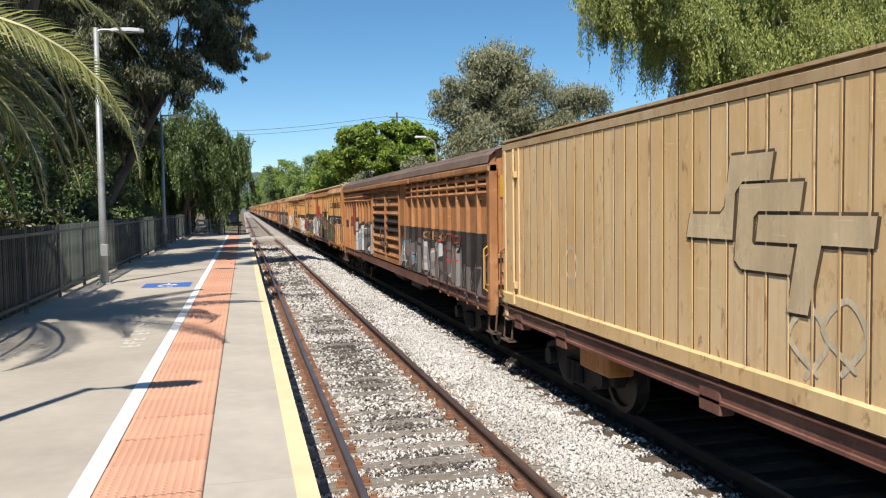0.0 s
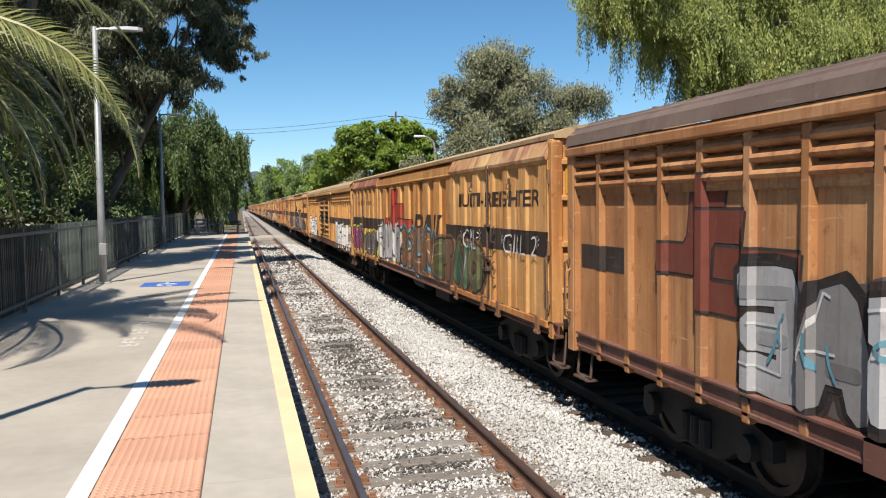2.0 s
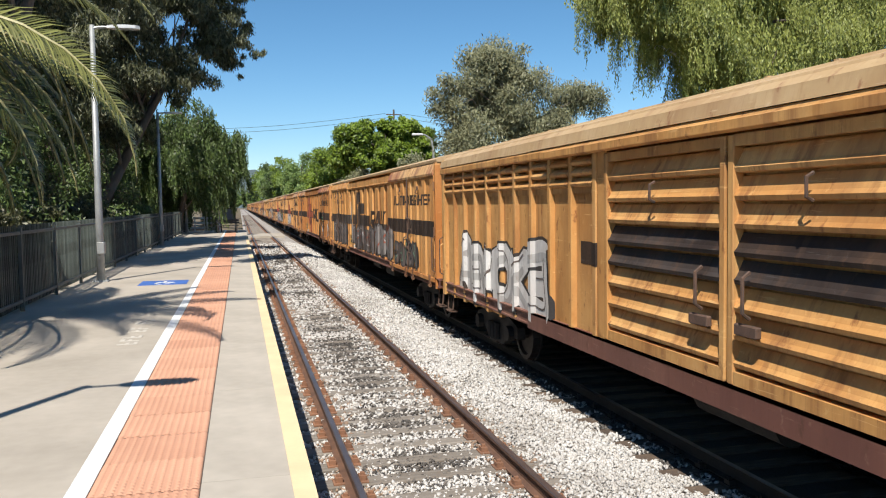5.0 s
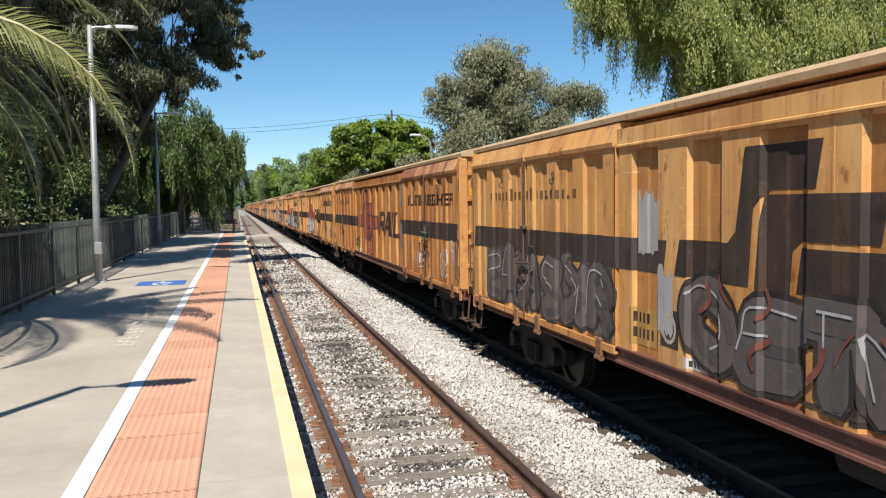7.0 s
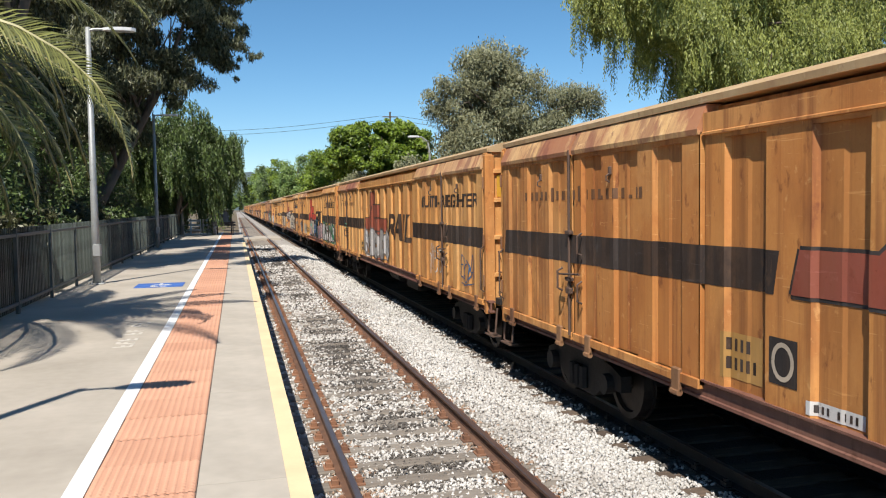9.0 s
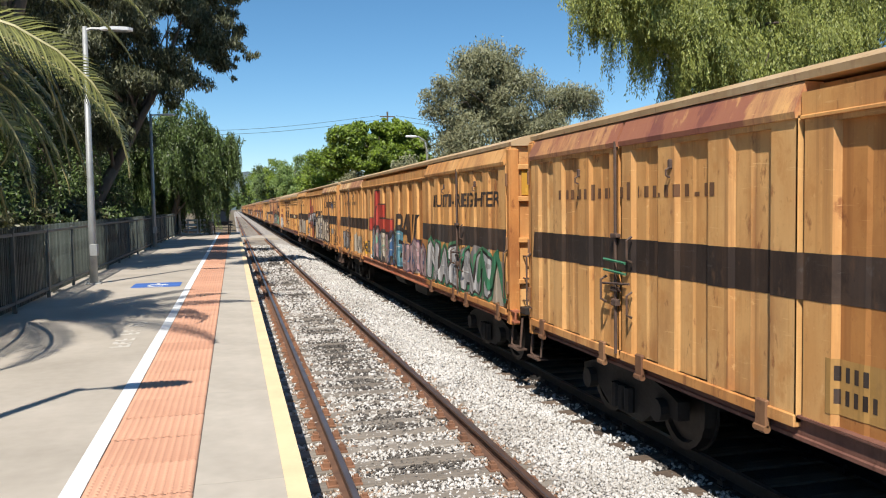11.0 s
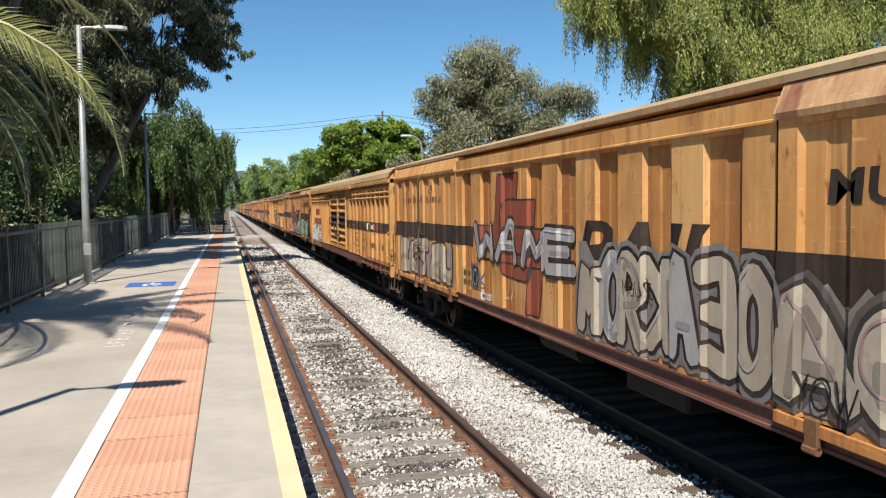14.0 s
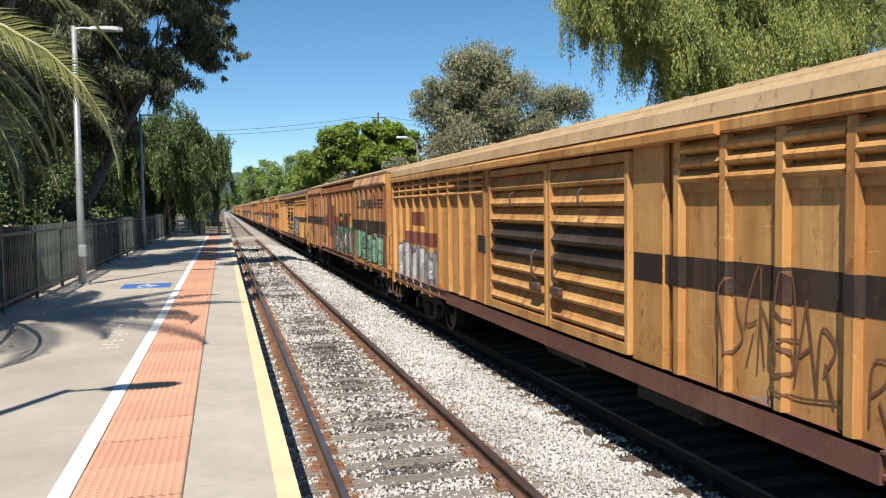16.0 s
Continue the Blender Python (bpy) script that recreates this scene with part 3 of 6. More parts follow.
def sheet(bm, knots, z0, z1, top, x=-HALF):
    """A pressed sheet, closed above each pocket by a ledge."""
    front = [(bm.verts.new((x + d, y, z0)), bm.verts.new((x + d, y, top))) for y, d in knots]
    face = min(d for _, d in knots)
    upper = [(bm.verts.new((x + face, y, top)), bm.verts.new((x + face, y, z1))) for y, d in knots]
    for i in range(len(knots) - 1):
        f = bm.faces.new((front[i][0], front[i][1], front[i + 1][1], front[i + 1][0]))
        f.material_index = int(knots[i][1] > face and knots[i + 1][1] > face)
        bm.faces.new((upper[i][0], upper[i][1], upper[i + 1][1], upper[i + 1][0]))
        if knots[i][1] > face or knots[i + 1][1] > face:
            vs = [front[i][1], upper[i][0], upper[i + 1][0], front[i + 1][1]]
            if knots[i][1] == face:
                vs.pop(1)
            elif knots[i + 1][1] == face:
                vs.pop(2)
            bm.faces.new(vs)
    return bm


def decal(name, bm, side, material, parent, lift, label=""):
    """Paint lies on the sheet: shapes drawn in the plane (y, z) are bent over the ribs and pockets."""
    if not bm.verts:
        bm.free()
        return None
    ys = [v.co.y for v in bm.verts]
    lo, hi = min(ys), max(ys)
    for k in side.y:
        if lo < k < hi:
            bmesh.ops.bisect_plane(bm, geom=bm.verts[:] + bm.edges[:] + bm.faces[:], dist=1e-5, plane_co=(0, k, 0), plane_no=(0, 1, 0))
    if max(v.co.z for v in bm.verts) > side.top:
        bmesh.ops.bisect_plane(bm, geom=bm.verts[:] + bm.edges[:] + bm.faces[:], dist=1e-5, plane_co=(0, 0, side.top), plane_no=(0, 0, 1))
    for v in bm.verts:
        v.co.x += -HALF + side.depth(v.co.y, v.co.z) - lift
    for f in bm.faces:
        f.normal_update()
        if f.normal.x > 0:
            f.normal_flip()
    return part(name, bm, material, parent, label)


def flat(bm, pts, layer=0.0):
    vs = [bm.verts.new((-layer, y, z)) for y, z in pts]
    f = bm.faces.new(vs)
    f.normal_update()
    bmesh.ops.triangulate(bm, faces=[f])
    return bm


def smooth_line(pts, n=5):
    out = []
    for i in range(len(pts) - 1):
        p0, p1, p2, p3 = (np.array(pts[max(0, min(len(pts) - 1, j))], float) for j in (i - 1, i, i + 1, i + 2))
        for s in range(n):
            u = s / n
            out.append(tuple(0.5 * (2 * p1 + (p2 - p0) * u + (2 * p0 - 5 * p1 + 4 * p2 - p3) * u * u + (3 * p1 - p0 - 3 * p2 + p3) * u ** 3)))
    return out + [tuple(pts[-1])]


def ribbon(bm, pts, width, layer=0.0, round_ends=True):
    """A brush stroke along points in the plane (y, z)."""
    p = np.array(pts, float)
    d = np.gradient(p, axis=0)
    d /= np.maximum(1e-6, np.linalg.norm(d, axis=1))[:, None]
    if round_ends:
        p = np.vstack([p[:1] - d[:1] * width * 0.32, p, p[-1:] + d[-1:] * width * 0.32])
        d = np.vstack([d[:1], d, d[-1:]])
    w = np.full(len(p), width / 2)
    if round_ends:
        w[0] = w[-1] = width * 0.28
    nrm = np.stack([-d[:, 1], d[:, 0]], 1) * w[:, None]
    a = [bm.verts.new((-layer - 0.00012 * i, *q)) for i, q in enumerate(p + nrm)]
    b = [bm.verts.new((-layer - 0.00012 * i, *q)) for i, q in enumerate(p - nrm)]
    for i in range(len(p) - 1):
        bm.faces.new((a[i], a[i + 1], b[i + 1], b[i]))
    return bm


# letter-like stroke figures in a unit box, right to left along the wagon
FIGURES = [
    [[(1, 0), (0.95, 1), (0.5, 0.35), (0.1, 1), (0, 0)]],
    [[(1, 0), (0.55, 1), (0.4, 0.95), (0, 0)], [(0.8, 0.38), (0.2, 0.38)]],
    [[(0.1, 0.9), (0.8, 1), (0.95, 0.65), (0.2, 0.45), (0.1, 0.1), (0.9, 0)]],
    [[(1, 0), (0.95, 1), (0.3, 0.95), (0.15, 0.6), (0.9, 0.5)], [(0.6, 0.5), (0, 0)]],
    [[(0.05, 0.95), (0.95, 1), (1, 0.5), (0.95, 0), (0.05, 0.05)], [(0.95, 0.5), (0.25, 0.52)]],
    [[(0.95, 1), (1, 0.1), (0.5, -0.02), (0.1, 0.12), (0.05, 1)]],
    [[(0.5, 1), (0.95, 0.75), (0.95, 0.25), (0.5, 0), (0.05, 0.25), (0.05, 0.75), (0.5, 1)]],
    [[(1, 0), (0.95, 1), (0.05, 0), (0, 1)]],
    [[(0.95, 0), (0.98, 1)], [(0.1, 1), (0.9, 0.5), (0.05, 0)]],
    [[(1, 0.98), (0, 1)], [(0.5, 1), (0.55, 0)]],
]


def graffiti(wagon, side, yl, yr, z0, z1, fill, edge, seed, n=5, glow=None, shine="white", weight=0.42, back=None, figures=None, sharp=False, bits=(), fills=None):
    """A painted piece from yl (far end) to yr: backing cloud, outline, letters with shading and highlights."""
    r = random.Random(seed)
    bm = cloud(yl, yr, z0, z1, r) if back else bar(yl - 0.05, yr + 0.05, z0 + 0.02, z0 + 0.05)
    g = decal("graffiti", bm, side, ink(back or edge, COL[back or edge]), wagon, 0.0095, "spray-painted graffiti piece over the old paint")
    w = (yl - yr) / n
    out, halo, spots = bmesh.new(), bmesh.new(), bmesh.new()
    k = 0
    for i in range(n):
        big, top, low = bmesh.new(), bmesh.new(), bmesh.new()
        fig = FIGURES[figures[i] if figures else r.randrange(len(FIGURES))]
        base = yl - w * (i + 1) - w * r.uniform(0.0, 0.08)
        ww, hh = w * r.uniform(0.98, 1.14), (z1 - z0) * r.uniform(0.82, 1.0)
        zz, slant = z0 + (z1 - z0) * r.uniform(0.0, 0.06), r.uniform(-0.2, 0.2)
        pen = weight * min(w, (z1 - z0) * 0.75) * 1.05
        for st in fig:
            if (i + seed) % 2:
                st = [(1 - a, 1 - b if (i + seed) % 4 == 1 else b) for a, b in st]
            pts = [(base + ww * (a * 0.72 + 0.14) + slant * b * ww, zz + pen * 0.4 + (hh - pen * 0.8) * b) for a, b in st]
            if not sharp:
                pts = smooth_line(pts)
            else:
                pts = [q for p0, p1 in zip(pts, pts[1:]) for q in (p0, ((p0[0] * 0.8 + p1[0] * 0.2), (p0[1] * 0.8 + p1[1] * 0.2)), ((p0[0] * 0.2 + p1[0] * 0.8), (p0[1] * 0.2 + p1[1] * 0.8)))] + [pts[-1]]
            k += 1
            if glow:
                ribbon(halo, pts, pen + 0.22, k * 0.00012)
            ribbon(out, pts, pen + 0.10, k * 0.00012)
            ribbon(big, pts, pen, k * 0.00012)
            if r.random() < 0.75:
                ribbon(low, [(a - pen * 0.18, b - pen * 0.14) for a, b in pts[len(pts) // 4:]], pen * 0.34, k * 0.00012)
            if r.random() < 0.85:
                ribbon(top, [(a + pen * 0.30, b + pen * 0.2) for a, b in pts[: max(3, len(pts) * 2 // 3)]], 0.024, k * 0.00012)
        for _ in range(2):
            a, b = base + ww * r.uniform(0.1, 0.9), zz + hh * r.uniform(0.1, 0.8)
            k += 1
            ribbon(spots, smooth_line([(a, b), (a + r.uniform(-0.15, 0.15), b + 0.12), (a + r.uniform(-0.2, 0.2), b + 0.26)], 3), r.uniform(0.02, 0.06), k * 0.00008)
        name = fills[i % len(fills)] if fills else fill
        rgb = COL[name]
        decal("letter", big, side, ink(name, rgb), g, 0.019)
        shade = "dull_" + name
        decal("letter_shade", low, side, ink(shade, tuple(c * 0.62 + 0.01 for c in rgb)), g, 0.0232)
        decal("highlight", top, side, ink(shine, COL[shine]), g, 0.0265)
    if glow:
        decal("halo", halo, side, ink(glow, COL[glow]), g, 0.0115)
    else:
        halo.free()
    decal("outline", out, side, ink(edge, COL[edge]), g, 0.015)
    if bits:
        decal("colour_fade", spots, side, ink(bits[0], COL[bits[0]]), g, 0.030)
    else:
        spots.free()


def cloud(yl, yr, z0, z1, r):
    bm = bmesh.new()
    n = max(10, int((yl - yr) / 0.22))
    low = [(yr + (yl - yr) * i / n, z0 + r.uniform(-0.02, 0.05)) for i in range(n + 1)]
    high = [(y, z0 + (z1 - z0) * r.uniform(0.78, 1.08)) for y, _ in low]
    for i in range(n):
        flat(bm, [low[i], low[i + 1], high[i + 1], high[i]])
    bmesh.ops.remove_doubles(bm, verts=bm.verts[:], dist=1e-4)
    return bm


def bar(ya, yb, z0, z1, slant=0.0):
    bm = bmesh.new()
    flat(bm, [(ya, z0), (yb, z0), (yb - slant, z1), (ya - slant, z1)])
    return bm


def words(text, yl, yr, z0, z1, shear=0.0, heavy=0.0):
    cu = bpy.data.curves.new("words", "FONT")
    cu.body, cu.shear, cu.offset, cu.resolution_u = text, shear, heavy, 3
    ob = bpy.data.objects.new("words", cu)
    me = bpy.data.meshes.new_from_object(ob)
    bm = bmesh.new()
    bm.from_mesh(me)
    bpy.data.objects.remove(ob), bpy.data.curves.remove(cu), bpy.data.meshes.remove(me)
    a0, a1 = min(v.co.x for v in bm.verts), max(v.co.x for v in bm.verts)
    b0, b1 = min(v.co.y for v in bm.verts), max(v.co.y for v in bm.verts)
    for v in bm.verts:
        v.co = (0, yl - (v.co.x - a0) / (a1 - a0) * (yl - yr), z0 + (v.co.y - b0) / (b1 - b0) * (z1 - z0))
    return bm


def letter_bars(yl, yr, z0, z1, text, side, material, parent, lift):
    """Writing as plain upright bars, one for each character; a blank leaves a gap."""
    n = len(text)
    for i, c in enumerate(text):
        p, q = yl - (yl - yr) * (i + 0.22) / n, yl - (yl - yr) * (i + 0.70) / n
        if c == "i":
            p, q = p + (q - p) * 0.3, p + (q - p) * 0.7
        if c != " ":
            decal("letter_bar", bar(p, q, z0 if c != "T" else z0 - 0.02, z1 + (0.05 if c == "T" else 0.0) if c != "." else z0 + 0.04), side, material, parent, lift)


def emblem(dy=0.0, grow=0.0, k=1.0):
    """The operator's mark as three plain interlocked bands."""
    shapes = ([(13.12, 2.97), (12.15, 2.97), (12.23, 2.60), (12.83, 2.60), (13.00, 2.45), (13.06, 1.78), (14.28, 1.78), (14.18, 2.14), (13.37, 2.14), (13.25, 2.24)],
              [(12.89, 2.56), (11.56, 2.56), (11.63, 2.19), (12.46, 2.19), (12.57, 2.11), (12.60, 1.76), (12.55, 1.73), (11.73, 1.73), (11.81, 1.38), (12.86, 1.38), (13.01, 1.50)],
              [(12.46, 2.14), (10.36, 2.14), (10.41, 1.78), (11.24, 1.78), (11.47, 0.90), (11.86, 0.90), (11.67, 1.78), (12.52, 1.78)])
    bm = bmesh.new()
    for i, s in enumerate(shapes):
        pts = [((y - 12.3) * k + 12.3 + dy, (z - 1.93) * (k + (1 - k) * 0.5) + 1.93) for y, z in s]
        if grow:
            ring = pts + pts[:2]
            for j, (a, b) in enumerate(zip(ring, ring[1:-1])):
                ribbon(bm, [a, ((a[0] + b[0]) / 2, (a[1] + b[1]) / 2), b], grow, i * 0.0006 + j * 0.00018, False)
        else:
            flat(bm, pts)
    return bm


# the two kinds of van side
MID = pressed(6.16, 15.50, [6.92 + 1.14 * i for i in range(8)], 0.52, 0.035, 0.062)
DOOR_R = pressed(0.62, 3.36, [1.25, 2.12, 2.92], 0.46, 0.05, 0.02, 0.03), pressed(3.42, 6.14, [3.85, 4.75, 5.62], 0.46, 0.05, 0.02, 0.03)
DOOR_L = pressed(15.54, 18.48, [16.15, 17.05, 17.95], 0.48, 0.05, 0.02, 0.03), pressed(18.54, 21.32, [19.05, 19.9, 20.75], 0.46, 0.05, 0.02, 0.03)
VAN = Side([k for p in (*DOOR_R, MID, *DOOR_L) for k in p], POCKET)
VAN_POSTS = [0.42 + 0.757 * i for i in range(11)], [14.05 + 0.755 * i for i in range(11)]


def louvre_knots():
    out = [(0.3, 0.0)]
    for ps in VAN_POSTS:
        for p in ps:
            out += [(p - 0.075, 0.075), (p - 0.055, 0.0), (p + 0.055, 0.0), (p + 0.075, 0.075)]
        if ps is VAN_POSTS[0]:
            out += [(8.25, 0.075), (8.27, 0.02), (8.88, 0.02), (8.90, 0.06), (11.10, 0.06), (11.12, 0.0), (11.28, 0.0), (11.30, 0.06), (13.72, 0.06), (13.74, 0.02)]
    return [k for k in out if 0.3 <= k[0] <= 21.74]


LOUVRE = Side(louvre_knots(), 9)
CREAM_RIBS = [0.5 + 0.288 * i for i in range(70)]


def wheelset(parent, y):
    ob = new("wheelset")
    ob.parent = parent
    ob.matrix_basis = pose(0, y, 0.46 - DIP)
    prof = [(0.0, 0.09), (0.05, 0.09), (0.05, 0.36), (0.10, 0.38), (0.10, 0.455), (-0.03, 0.46), (-0.03, 0.485), (-0.06, 0.485), (-0.06, 0.37), (0.0, 0.35)]
    for s in (-1, 1):
        bm = bmesh.new()
        rings = []
        for a in range(20):
            q = 2 * math.pi * a / 20
            rings.append([bm.verts.new((s * (0.74 + o), rr * math.cos(q), rr * math.sin(q))) for o, rr in prof])
        for a in range(20):
            for i in range(len(prof) - 1):
                bm.faces.new((rings[a][i], rings[a][i + 1], rings[(a + 1) % 20][i + 1], rings[(a + 1) % 20][i]))
        part("wheel", bm, M_WHEEL, ob)
    part("axle", tube(bmesh.new(), [(-1.08, 0, 0), (1.08, 0, 0)], 0.085, 6), M_WHEEL, ob)
    return ob


def bogie(parent, y):
    b = new("bogie")
    b.parent = parent
    b.matrix_basis = pose(0, y, -DIP)
    for s in (-1, 1):
        bm = bmesh.new()
        x = s * 1.0
        prof = [(-1.2, 0.40), (-1.2, 0.60), (-0.95, 0.68), (-0.35, 0.80), (0.35, 0.80), (0.95, 0.68), (1.2, 0.60), (1.2, 0.40), (0.75, 0.40), (0.42, 0.20), (-0.42, 0.20), (-0.75, 0.40)]
        a = [bm.verts.new((x - 0.07, p, q)) for p, q in prof]
        c = [bm.verts.new((x + 0.07, p, q)) for p, q in prof]
        for i in range(len(prof)):
            bm.faces.new((a[i], a[(i + 1) % 12], c[(i + 1) % 12], c[i]))
        bm.faces.new(a[::-1]), bm.faces.new(c)
        for yy in (-0.9, 0.9):
            tube(bm, [(x + s * 0.05, yy, 0.46), (x + s * 0.17, yy, 0.46)], 0.13, 10)
        for yy in (-0.17, 0.0, 0.17):               # spring nest
            tube(bm, [(x + s * 0.10, yy, 0.26), (x + s * 0.10, yy, 0.55)], 0.07, 8)
        part("side_frame", bm, M_DARK, b)
    part("bolster", box(bmesh.new(), -0.95, 0.95, -0.2, 0.2, 0.5, 0.88), M_DARK, b)
    sets = []
    for yy in (-0.9, 0.9):
        sets.append(wheelset(parent, y + yy))
    return sets


SETS = []


def underbody(w, sill, red=False):
    bm = bmesh.new()
    box(bm, -0.35, 0.35, 0.3, PITCH - 0.3, 0.55, 0.92)
    box(bm, -1.25, 1.25, 0.25, PITCH - 0.25, 0.80, 0.90)
    for i in range(13):
        box(bm, -1.22, 1.22, 0.9 + 1.66 * i, 1.0 + 1.66 * i, 0.66, 0.80)
    part("underframe", bm, M_DARK, w)
    bm = bmesh.new()
    box(bm, -0.95, -0.35, 8.2, 9.6, 0.25, 0.62, bevel=0.03)
    tube(bm, [(-0.7, 11.2, 0.42), (-0.7, 12.6, 0.42)], 0.2, 12)
    tube(bm, [(-0.9, 5.0, 0.55), (-0.9, 16.5, 0.55)], 0.03, 6)
    part("brake_gear", bm, M_DARK, w)
    bm = bmesh.new()
    loft(bm, [(-1.40, 0.66), (-1.30, 0.66), (-1.30, 0.69), (-1.36, 0.70), (-1.36, 0.82), (-1.30, 0.83), (-1.30, 0.86), (-1.42, 0.86), (-1.42, 0.84), (-1.385, 0.82), (-1.385, 0.70), (-1.40, 0.69)], 0.35, PITCH - 0.35)
    part("sill", bm, sill, w)
    for y, s in ((0, -1), (PITCH, 1)):
        bm = bmesh.new()
        y1 = 0.02 if s < 0 else PITCH - 0.02
        y0 = y1 - s * 0.9
        box(bm, -0.12, 0.12, min(y0, y1), max(y0, y1), 0.58, 0.82, bevel=0.03)
        tube(bm, [(-0.25, y1 - s * 0.3, 0.6), (-0.3, y1 - s * 0.1, 0.35), (-0.2, y1, 0.28), (0.0, y1 + s * 0.05, 0.4)], 0.03, 6)
        part("coupler", bm, M_DARK, w)
        bm = bmesh.new()
        yy = y1 - s * 0.42
        for k in (-0.2, 0.2):
            tube(bm, [(-1.30, yy + k, 0.75), (-1.34, yy + k, 0.30), (-1.34, yy, 0.26)], 0.018, 6)
        box(bm, -1.40, -1.24, yy - 0.22, yy + 0.22, 0.25, 0.275)
        part("step", bm, M_PIPE, w, "hanging steel step")
    SETS.append((w, bogie(w, 2.75) + bogie(w, PITCH - 2.75)))


def end_wall(w, y, s, material, sign, bright=False):
    """s is -1 for the end that leads."""
    part("end_wall", box(bmesh.new(), -HALF + 0.12, HALF - 0.12, y - 0.04, y + 0.04, 0.75, 3.5), material, w)
    for z in ((1.3, 1.95, 2.6, 3.1) if not bright else (1.15, 1.62)):
        part("end_rib", box(bmesh.new(), -HALF + 0.13, HALF - 0.13, min(y + s * 0.04, y + s * 0.10), max(y + s * 0.04, y + s * 0.10), z - 0.04, z + 0.04, bevel=0.01), material, w)
    for x in (-HALF, HALF - 0.12):
        part("end_post", box(bmesh.new(), x, x + 0.12, y - 0.08, y + 0.14 if s < 0 else y + 0.08, 0.62, 3.42, bevel=0.012), material, w)
    rungs = ink("amber", COL["amber"]) if bright else M_PIPE
    for z in (1.0, 1.35, 1.7):
        bm = tube(bmesh.new(), [(-1.18, y + s * 0.05, z), (-1.18, y + s * 0.16, z), (-0.78, y + s * 0.16, z), (-0.78, y + s * 0.05, z)], 0.014, 6)
        part("rung", bm, rungs, w)
    bm = tube(bmesh.new(), [(-HALF - 0.02, y - s * 0.02, 1.0), (-HALF - 0.09, y - s * 0.02, 1.05), (-HALF - 0.09, y - s * 0.02, 1.75), (-HALF - 0.02, y - s * 0.02, 1.8)], 0.014, 6)
    part("grab_rail", bm, rungs, w)
    if sign:
        bm = bmesh.new()
        box(bm, -1.2, -0.62, min(y + s * 0.045, y + s * 0.06), max(y + s * 0.045, y + s * 0.06), 2.66, 3.05)
        plate = part("code_plate", bm, ink("amber", COL["amber"]), w, "yellow plate with a black letter Y")
        bm = words("Y", 0, 1, 0, 1)
        for v in bm.verts:
            v.co = (-1.03 + 0.24 * v.co.y, y + s * 0.066, 2.72 + v.co.z * 0.26)
        part("letter", bm, ink("black", COL["black"]), plate)


def van(index, y, body, sill, emblem_col, paints, label, band="band", rail=True):
    w = thing("freight_wagon", X2, y, RAIL, label, "freight wagon", "wagons of the train")
    underbody(w, sill)
    bm = bmesh.new()
    box(bm, -HALF + 0.16, HALF, 0.56, 21.38, 0.80, 3.40)
    part("body", bm, body, w)
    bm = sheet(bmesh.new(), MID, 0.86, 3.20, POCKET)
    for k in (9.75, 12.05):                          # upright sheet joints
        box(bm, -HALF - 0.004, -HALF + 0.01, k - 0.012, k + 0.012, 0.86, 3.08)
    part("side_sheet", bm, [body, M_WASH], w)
    bm = loft(bmesh.new(), [(-HALF - 0.03, 3.13), (-HALF - 0.03, 3.15), (-HALF - 0.015, 3.16), (-HALF - 0.015, 3.33), (-HALF + 0.17, 3.35), (-HALF + 0.17, 3.13)], 6.15, 15.52)
    part("top_rail", bm, body, w)
    for dn, leaves in (("door", DOOR_R), ("door", DOOR_L)):
        for i, kn in enumerate(leaves):
            a, b = kn[0][0], kn[-1][0]
            bm = sheet(bmesh.new(), kn, 0.80, 3.16, POCKET)
            for q in (a, b):                          # folded edges of the leaf
                box(bm, -HALF - 0.03, -HALF + 0.12, q - (0 if q == a else 0.02), q + (0.02 if q == a else 0), 0.80, 3.16)
            d = part("door", bm, body, w)
            bm = loft(bmesh.new(), [(-HALF - 0.055, 3.14), (-HALF - 0.065, 3.19), (-HALF + 0.035, 3.42), (-HALF + 0.20, 3.42), (-HALF + 0.20, 3.14)], a, b)
            part("door_head", bm, (M_BLEACH, M_HEAD, M_BLEACH, M_OCHRE)[(index + i + int(a)) % 4], d, "sun-bleached slanted door head")
            bm = bmesh.new()
            box(bm, -HALF - 0.05, -HALF + 0.10, a, b, 0.76, 0.86, bevel=0.008)
            part("bottom_rail", bm, M_TAN, d)
            for q in (a + 0.30, b - 0.55):
                bm = box(bmesh.new(), -HALF - 0.065, -HALF - 0.02, q + 0.02, q + 0.17, 0.66, 0.90, bevel=0.012)
                tube(bm, [(-HALF - 0.05, q + 0.02, 0.66), (-HALF - 0.05, q + 0.17, 0.66)], 0.035, 7)
                part("hinge", bm, M_RUSTY, d, "rusty hinge bracket")
        j = (leaves[0][-1][0] + leaves[1][0][0]) / 2
        bm = bmesh.new()
        tube(bm, [(-HALF - 0.06, j + 0.05, 0.82), (-HALF - 0.06, j + 0.05, 3.2)], 0.019, 6)
        for z in (1.55, 2.15):
            box(bm, -HALF - 0.09, -HALF - 0.03, j - 0.03, j + 0.13, z - 0.025, z + 0.025, bevel=0.008)
            tube(bm, [(-HALF - 0.05, j - 0.32, z), (-HALF - 0.11, j - 0.32, z - 0.04), (-HALF - 0.11, j - 0.32, z - 0.25), (-HALF - 0.05, j - 0.32, z - 0.28)], 0.014, 6)
        tube(bm, [(-HALF - 0.05, j + 0.30, 1.68), (-HALF - 0.12, j + 0.30, 1.64), (-HALF - 0.12, j + 0.30, 1.42), (-HALF - 0.05, j + 0.30, 1.38)], 0.016, 6)
